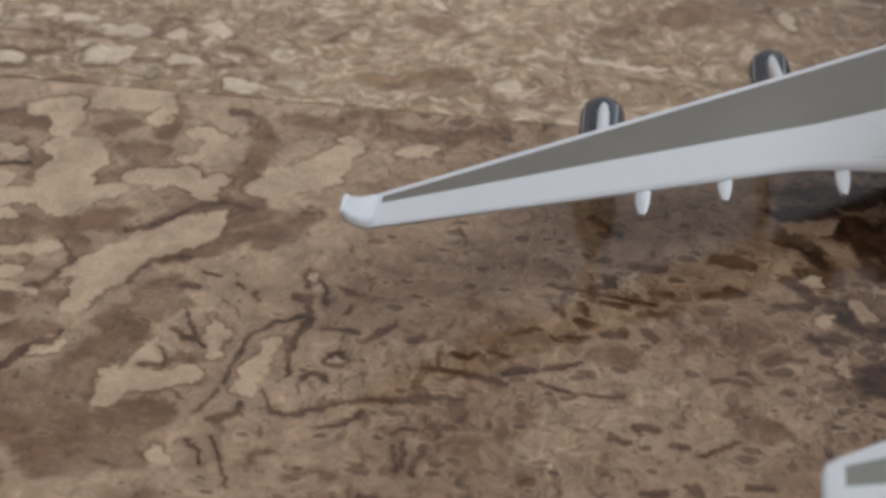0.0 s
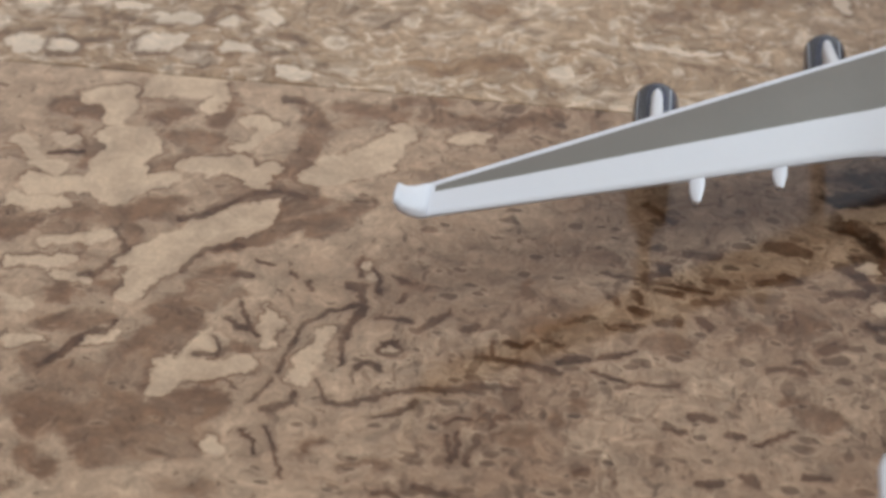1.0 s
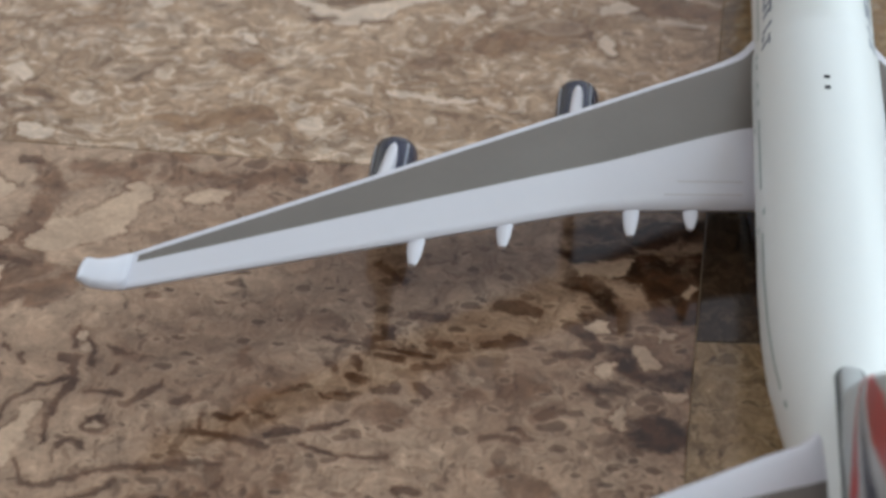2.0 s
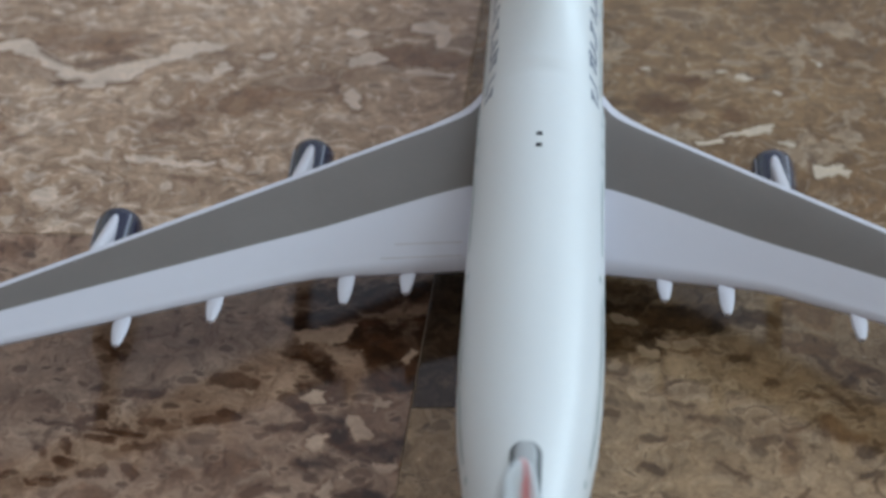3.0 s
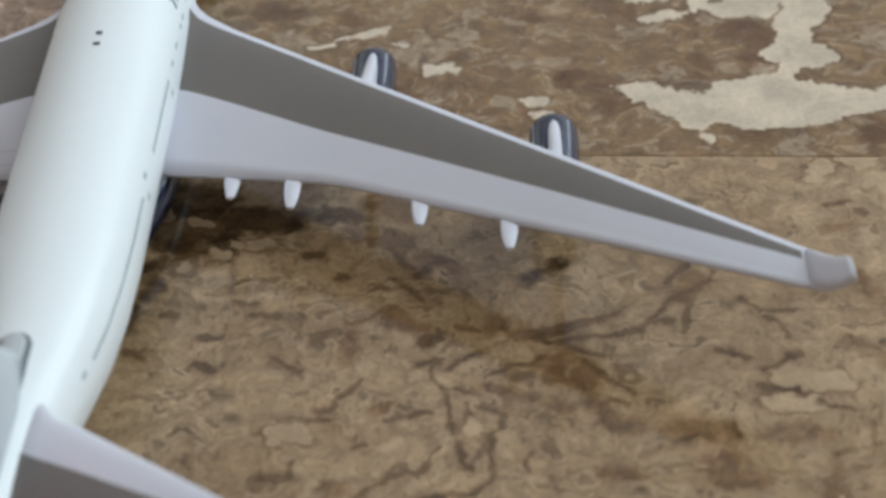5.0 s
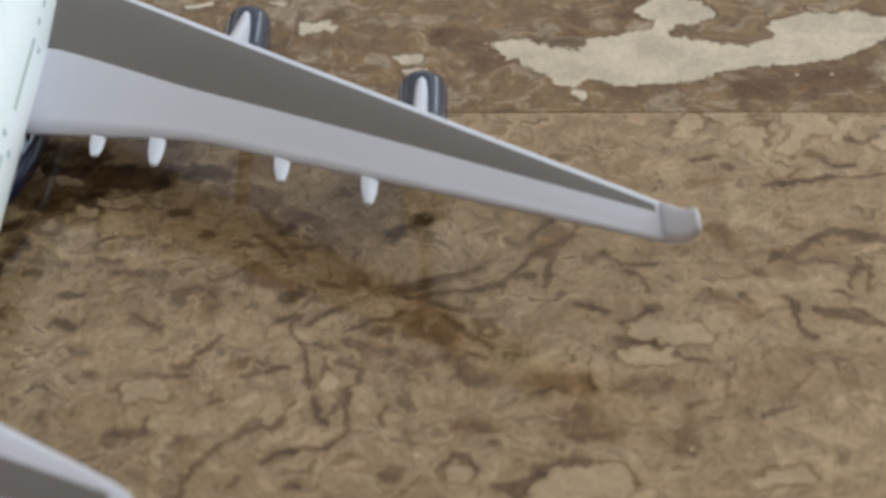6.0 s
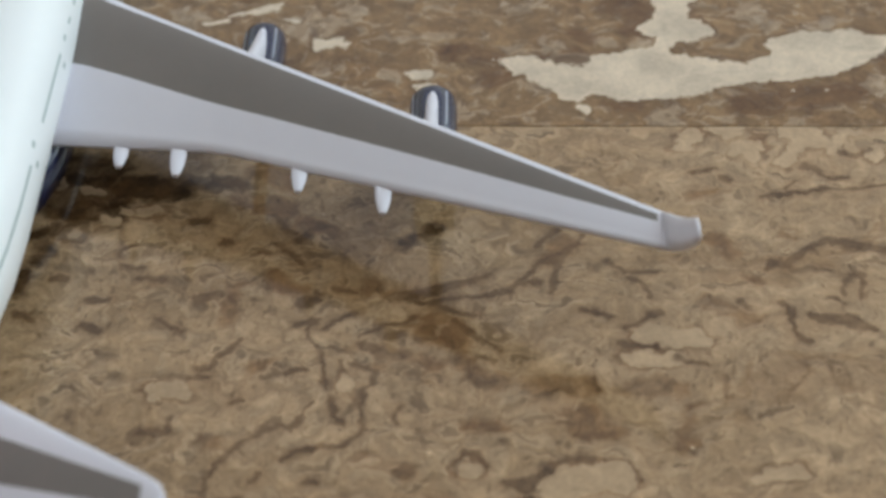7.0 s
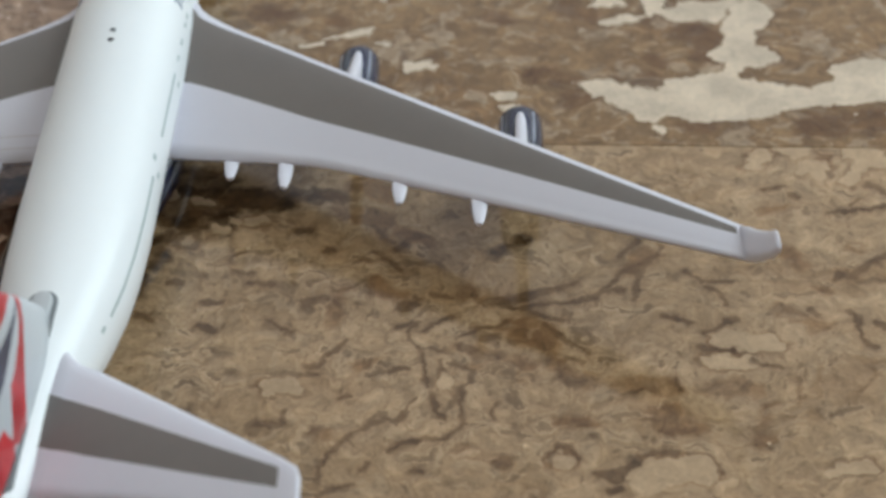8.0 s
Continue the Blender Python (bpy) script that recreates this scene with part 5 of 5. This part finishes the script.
def wing(s):
    xs = [0.010, 0.0135, 0.0158, 0.0175, 0.0195, 0.0225, 0.0272, 0.034, 0.044, 0.050, 0.056, 0.064] + [0.064 + 0.0085 * k for k in range(1, 10)] + [0.1455, 0.1488, 0.1494, 0.1508]
    last = xs.index(0.1488)

    def tone(i, j):
        return 1 if (3 <= j <= 7 and i < last) or j >= 14 else 0
    bm = loft([wing_section(s, x) for x in xs], tone)
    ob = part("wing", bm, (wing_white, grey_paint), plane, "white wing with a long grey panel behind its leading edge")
    # upturned tip
    rows = [((0.1500, 0.1132, 0.0280), (0.1500, 0.1030, 0.0262)), ((0.1512, 0.1112, 0.0292), (0.1514, 0.1010, 0.0275)), ((0.1526, 0.1070, 0.0316), (0.1528, 0.0965, 0.0312)),
            ((0.1540, 0.1005, 0.0362), (0.1540, 0.0905, 0.0368)), ((0.1547, 0.0955, 0.0405), (0.1547, 0.0868, 0.0416)), ((0.1548, 0.0930, 0.0415), (0.1548, 0.0875, 0.0421))]
    loops = []
    for k, (a, b) in enumerate(rows):
        a, b = Vector(a), Vector(b)
        wide = (0.0016, 0.0017, 0.0015, 0.0013, 0.0011, 0.0006)[k]
        out = Vector((1, 0, 0)) if k > 1 else Vector((0.55, 0, -0.8)).normalized()
        loop = []
        for c, h in ((0.0, 0.0), (0.06, 0.35), (0.3, 0.5), (0.7, 0.4), (1.0, 0.16)):
            loop.append(a.lerp(b, c) - out * wide * h)
        for c, h in ((1.0, 0.16), (0.7, 0.4), (0.3, 0.5), (0.06, 0.35)):
            loop.append(a.lerp(b, c) + out * wide * h)
        loops.append([(s * v.x, v.y, v.z) for v in loop])
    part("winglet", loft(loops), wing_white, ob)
    # faint moulded seams near the root of the western wing
    for back, x_a, x_b in ((0.0040, 0.0175, 0.0360), (0.0075, 0.0175, 0.0330)) if s < 0 else ():
        bm = bmesh.new()
        rows = []
        for k in range(9):
            x = x_a + (x_b - x_a) * k / 8
            row = []
            for wide in (-0.00022, 0.00022):
                y = along(x, TRAIL) + back + wide
                chord = along(x, LEAD) - along(x, TRAIL)
                c = (along(x, LEAD) - y) / chord
                z = along(x, LEAD_Z) + (along(x, TRAIL_Z) - along(x, LEAD_Z)) * c + foil(c, along(x, THICK) / chord) * chord + 0.009 * chord * math.sin(math.pi * c)
                row.append(bm.verts.new((s * x, y, z + 0.00009)))
            rows.append(row)
        for a, b in zip(rows, rows[1:]):
            bm.faces.new((a[0], a[1], b[1], b[0]))
        part("flap_seam", bm, seam_grey, ob, "faint moulded seam")
    # flap track fairings: canoe shapes hung under the trailing edge
    for x, tail in ((0.0296, 0.1525), (0.0434, 0.1467), (0.0719, 0.1360), (0.0910, 0.1250)):
        loops = []
        long, top = 0.022, along(x, TRAIL_Z) + 0.0001
        for c, w, deep in ((0.0, 0.26, 0.25), (0.02, 0.44, 0.5), (0.07, 0.60, 0.8), (0.15, 0.76, 1.0), (0.25, 0.92, 1.15), (0.40, 1.0, 1.2), (0.70, 0.9, 0.9), (1.0, 0.5, 0.2)):
            w, deep = 0.0019 * w, 0.0021 * deep
            loop = [(s * x - 0.8 * w, tail + long * c, top), (s * x + 0.8 * w, tail + long * c, top)]
            loop += [(s * x + w * math.cos(a), tail + long * c, top - 0.15 * deep - deep * math.sin(a)) for a in [math.pi * k / 8 for k in range(9)]]
            loops.append(loop)
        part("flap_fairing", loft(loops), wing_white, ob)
    return ob


wing_west, wing_east = wing(-1), wing(1)


def engine(s, x, front, scale, lift):
    """Navy pod with an open intake under a white pylon; the inner ones stand on the floor."""
    r = 0.0060 * scale
    zc = r + lift

    def lathe(profile, sides=28):
        return [[(s * x + q * math.sin(2 * math.pi * j / sides), front - d, zc + q * math.cos(2 * math.pi * j / sides)) for j in range(sides)] for d, q in profile]
    cowl = [(0.0045, 0.80 * r), (0.0010, 0.82 * r), (0.0002, 0.86 * r), (0.0, 0.90 * r), (0.0005, 0.95 * r), (0.0025, 0.99 * r), (0.006, r), (0.013, 0.985 * r), (0.0205, 0.92 * r), (0.0250, 0.80 * r), (0.0251, 0.72 * r), (0.021, 0.72 * r)]
    ob = part("engine", loft(lathe(cowl), caps=False), navy_plastic, plane, "dark navy engine pod")
    part("fan", loft(lathe([(0.0042, 0.80 * r), (0.0040, 0.35 * r), (0.0015, 0.06 * r)])), fan_grey, ob)
    part("exhaust", loft(lathe([(0.0200, 0.72 * r), (0.0270, 0.54 * r), (0.0300, 0.42 * r), (0.0340, 0.10 * r)])), fan_grey, ob)
    # pale trim lines along the pod
    for turn in (-0.95, 0.62):
        loops = []
        for d, q in ((0.002, 0.985 * r), (0.004, 1.0 * r), (0.008, 1.004 * r), (0.012, 0.992 * r), (0.0165, 0.93 * r)):
            pts = []
            for da, dq in ((-0.06, -0.0002), (-0.05, 0.00008), (0.05, 0.00008), (0.06, -0.0002)):
                a = turn + da
                pts.append((s * x + (q + dq) * math.sin(a), front - d, zc + (q + dq) * math.cos(a)))
            loops.append(pts)
        part("trim_line", loft(loops), stripe_grey, ob, "pale stripe")
    # pylon up to the wing's leading edge
    edge, height = along(x, LEAD), along(x, LEAD_Z)
    rows = [(front - 0.0030, zc + 0.97 * r, zc + 0.90 * r, 0.0004), (front - 0.0050, zc + 1.08 * r, zc + 0.85 * r, 0.0010), (front - 0.0095, zc + 1.30 * r, zc + 0.80 * r, 0.0014),
            (edge + 0.0060, height - 0.0040, zc + 0.8 * r, 0.0015), (edge - 0.0010, height - 0.0002, zc + 0.8 * r, 0.0015), (edge - 0.0080, height - 0.0028, zc + 1.1 * r, 0.0016), (edge - 0.0160, height - 0.0062, height - 0.0085, 0.0006)]
    loops = []
    for y, hi, lo, half in rows:
        loops.append([(s * x - half, y, lo), (s * x - half, y, hi - 0.4 * half), (s * x - 0.5 * half, y, hi), (s * x + 0.5 * half, y, hi), (s * x + half, y, hi - 0.4 * half), (s * x + half, y, lo)])
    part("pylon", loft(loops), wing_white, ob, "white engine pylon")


for s in (-1, 1):
    engine(s, 0.0582, 0.2168, 0.93, 0.0)
    engine(s, 0.1012, 0.1815, 0.96, 0.0035)


def blade(rows, tone=lambda i, j: 0, count=9):
    """Loft of thin sections: each row a front point, a back point, a thickness and the way across."""
    loops = []
    for a, b, wide, across, stops in rows:
        a, b, across = Vector(a), Vector(b), Vector(across).normalized()
        top = [a.lerp(b, c) + across * foil(c, 1.0) * wide for c in stops]
        low = [a.lerp(b, c) - across * foil(c, 1.0) * wide for c in reversed(stops[1:-1])]
        loops.append([tuple(v) for v in top + low])
    return loft(loops, tone)


def stabiliser(s):
    rows = []
    # distance out, front, panel front, panel back, back, height of front and back, thickness
    for x, a, p, q, b, za, zb, wide in ((0.004, 0.0680, 0.0510, 0.0362, 0.0180, 0.0350, 0.0345, 0.0034), (0.0085, 0.0615, 0.0480, 0.0340, 0.0165, 0.0362, 0.0352, 0.0031), (0.0105, 0.0586, 0.0466, 0.0332, 0.0160, 0.0370, 0.0357, 0.0029),
                                        (0.0163, 0.0540, 0.0430, 0.0304, 0.0145, 0.0384, 0.0370, 0.0026), (0.0400, 0.0335, 0.0274, 0.0196, 0.0090, 0.0438, 0.0424, 0.0018), (0.0548, 0.0207, 0.0176, 0.0128, 0.0056, 0.0472, 0.0460, 0.0013),
                                        (0.0552, 0.0203, 0.0173, 0.0126, 0.0055, 0.0473, 0.0461, 0.0013), (0.0582, 0.0172, 0.0150, 0.0110, 0.0046, 0.0480, 0.0468, 0.0010), (0.0592, 0.0140, 0.0125, 0.0095, 0.0050, 0.0481, 0.0470, 0.0005)):
        f1, f2 = (a - p) / (a - b), (a - q) / (a - b)
        stops = [0.0, 0.03, 0.1, f1, (f1 + f2) / 2, f2, (f2 + 1) / 2, 1.0]
        rows.append(((s * x, a, za), (s * x, b, zb), wide, (0, 0, 1), stops))

    def tone(i, j):
        return 1 if 3 <= j <= 4 and i < 5 else 0
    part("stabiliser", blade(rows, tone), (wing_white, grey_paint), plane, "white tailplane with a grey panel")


stabiliser(-1), stabiliser(1)


def fin():
    stops = [0.0, 0.015, 0.05, 0.12, 0.25, 0.45, 0.7, 1.0]
    rows = [((0.0004, 0.0765, 0.0370), (0.0004, 0.0060, 0.0340), 0.0068, (1, 0, 0), stops), ((0.0003, 0.0712, 0.0425), (0.0003, 0.0045, 0.0400), 0.0060, (1, 0, 0), stops), ((0, 0.0612, 0.0530), (0, 0.0030, 0.0510), 0.0046, (1, 0, 0), stops),
            ((-0.0010, 0.0292, 0.0830), (-0.0010, -0.0020, 0.0825), 0.0030, (1, 0, 0), stops), ((-0.0014, 0.0188, 0.0912), (-0.0014, -0.0036, 0.0910), 0.0026, (1, 0, 0), stops),
            ((-0.0015, 0.0155, 0.0932), (-0.0015, -0.0035, 0.0934), 0.0020, (1, 0, 0), stops), ((-0.0015, 0.0115, 0.0940), (-0.0015, -0.0020, 0.0941), 0.0008, (1, 0, 0), stops)]
    part("fin", blade(rows), livery, plane, "white tail fin with waving red and navy ribbons")
    # socket where the fin plugs into the body: a dark groove round a raised grey collar
    for name, mat, rows in (("collar_groove", groove_grey, ((0.0029, 0.0003), (0.0031, 0.0002), (0.0034, -0.0014))), ("fin_collar", shade_grey, ((0.0016, 0.0014), (0.0021, 0.0012), (0.0024, -0.0012)))):
        loops = []
        for wide, lift in rows:
            loop = []
            for j in range(32):
                a = 2 * math.pi * j / 32
                loop.append((wide * math.sin(a), (0.0500 if name == "collar_groove" else 0.0700) + math.copysign(0.0265 if name == "collar_groove" else 0.0065, math.cos(a)) + wide * 1.15 * math.cos(a), 0.0386 + lift))
            loops.append(loop)
        part(name, loft(loops), mat, plane, "grey collar at the foot of the fin" if name == "fin_collar" else "")


fin()


def print_patch(name, mat, y0, y1, a0, a1, slant=0.0, lift=0.00008, label=""):
    """A printed mark that follows the body: from y0 to y1 and from turn a0 to a1; slant leans it along the body."""
    bm = bmesh.new()
    na, ny = 4, max(2, int(abs(y1 - y0) / 0.004) + 1)
    grid = [[bm.verts.new(skin(y0 + (y1 - y0) * k / ny + slant * i / na, a0 + (a1 - a0) * i / na, lift)) for k in range(ny + 1)] for i in range(na + 1)]
    for i in range(na):
        for k in range(ny):
            bm.faces.new((grid[i][k], grid[i][k + 1], grid[i + 1][k + 1], grid[i + 1][k]))
    part(name, bm, mat, plane, label)


for s in (-1, 1):
    # window rows with gaps at the doors
    for a, b in ((0.0820, 0.1345), (0.1505, 0.1780), (0.1838, 0.1862), (0.1910, 0.1938), (0.1995, 0.2018), (0.2035, 0.2060), (0.2120, 0.2380), (0.2450, 0.2800)):
        print_patch("window_line", print_grey, a, b, s * 1.215, s * 1.275, label="cabin windows printed as a grey line")
    for y, a in ((0.0770, 1.22), (0.1410, 1.18), (0.1375, 1.38), (0.1770, 1.42)):
        print_patch("door_mark", print_grey, y - 0.0011, y + 0.0011, s * (a - 0.04), s * (a + 0.04), label="faint printed door mark")
    # title on the upper body, as plain slanted bars
    for k in range(9):
        y = 0.2060 + 0.0066 * k
        print_patch("title_bar", print_navy, y, y + 0.0016, s * 0.87, s * 1.08, -0.0020)
        if k % 3 != 1:
            print_patch("title_bar", print_navy, y + 0.0016, y + 0.0046, s * 1.02, s * 1.08, -0.0004)
        if k % 2 == 0:
            print_patch("title_bar", print_navy, y - 0.0012, y + 0.0030, s * 0.87, s * 0.92, -0.0004)
        if k % 4 == 2:
            print_patch("title_bar", print_navy, y + 0.0030, y + 0.0044, s * 0.84, s * 1.02, -0.0014)
for y in (0.1777, 0.1821):
    print_patch("roof_mark", print_black, y - 0.0007, y + 0.0007, -0.045, 0.045, label="small dark square on the roof")


# ---- floor: polished stone tiles on a bed of grout ----
TILE = 0.40


def across(i, y):
    """The joint between columns: x at a given y."""
    return -0.0243 + TILE * i + 0.047 * (y - 0.187)


def ahead(east, j, x):
    """The joint between rows: y at a given x."""
    return (0.1902 - 0.042 * (x + 0.0235) if east else 0.1884 - 0.004 * (x + 0.0235)) + TILE * j


bm = bmesh.new()
box(bm, x0, x1, y0, y1, -0.03, -0.0002)
floor = tagged(part("floor", bm, grout, smooth=False), "polished brown fossil limestone tiles with hairline joints", kind="structure")


def lay(corners, mat):
    """One tile from its corners in order: bevelled edges, flat polished top."""
    corners = [Vector((min(max(c[0], x0 + 0.001), x1 - 0.001), min(max(c[1], y0 + 0.001), y1 - 0.001), 0)) for c in corners]
    count = len(corners)
    bm = bmesh.new()
    rings = []
    for inset, z in ((0.0001, -0.012), (0.0001, -0.00025), (0.00018, -0.00006), (0.00035, 0.0)):
        ring = []
        for k in range(count):
            a, b, c = corners[k - 1], corners[k], corners[(k + 1) % count]
            u, v = (b - a).normalized(), (c - b).normalized()
            nu, nv = Vector((-u.y, u.x, 0)), Vector((-v.y, v.x, 0))
            ring.append(bm.verts.new(b + (nu + nv) / (1 + nu.dot(nv)) * inset + Vector((0, 0, z))))
        rings.append(ring)
    for a, b in zip(rings, rings[1:]):
        for k in range(count):
            bm.faces.new((a[k], a[(k + 1) % count], b[(k + 1) % count], b[k]))
    bm.faces.new(rings[-1])
    bm.faces.new(list(reversed(rings[0])))
    part("tile", bm, mat, floor, smooth=False)


def tile(i, j):
    """One tile of column i (0 lies east of the joint under the body) and row j (0 lies beyond the cross joint)."""
    east = i >= 0
    corners = []
    for ci, cj in ((0, 0), (1, 0), (1, 1), (0, 1)):
        x, y = 0.0, 0.187
        for _ in range(6):
            x = across(i + ci, y)
            y = ahead(east, j + cj, x)
        corners.append((x, y))
    if min(c[0] for c in corners) > x1 or max(c[0] for c in corners) < x0 or min(c[1] for c in corners) > y1 or max(c[1] for c in corners) < y0:
        return
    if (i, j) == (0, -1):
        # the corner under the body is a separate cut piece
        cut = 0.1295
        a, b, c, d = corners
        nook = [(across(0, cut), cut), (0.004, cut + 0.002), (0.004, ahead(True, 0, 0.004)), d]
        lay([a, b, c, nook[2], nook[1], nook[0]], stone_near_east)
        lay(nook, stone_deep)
        return
    lay(corners, {(0, 0): stone_far_east, (-1, 0): stone_far_west, (-1, -1): stone_near_west}.get((i, j), stone_plain))


for i in range(-6, 5):
    for j in range(-6, 7):
        tile(i, j)
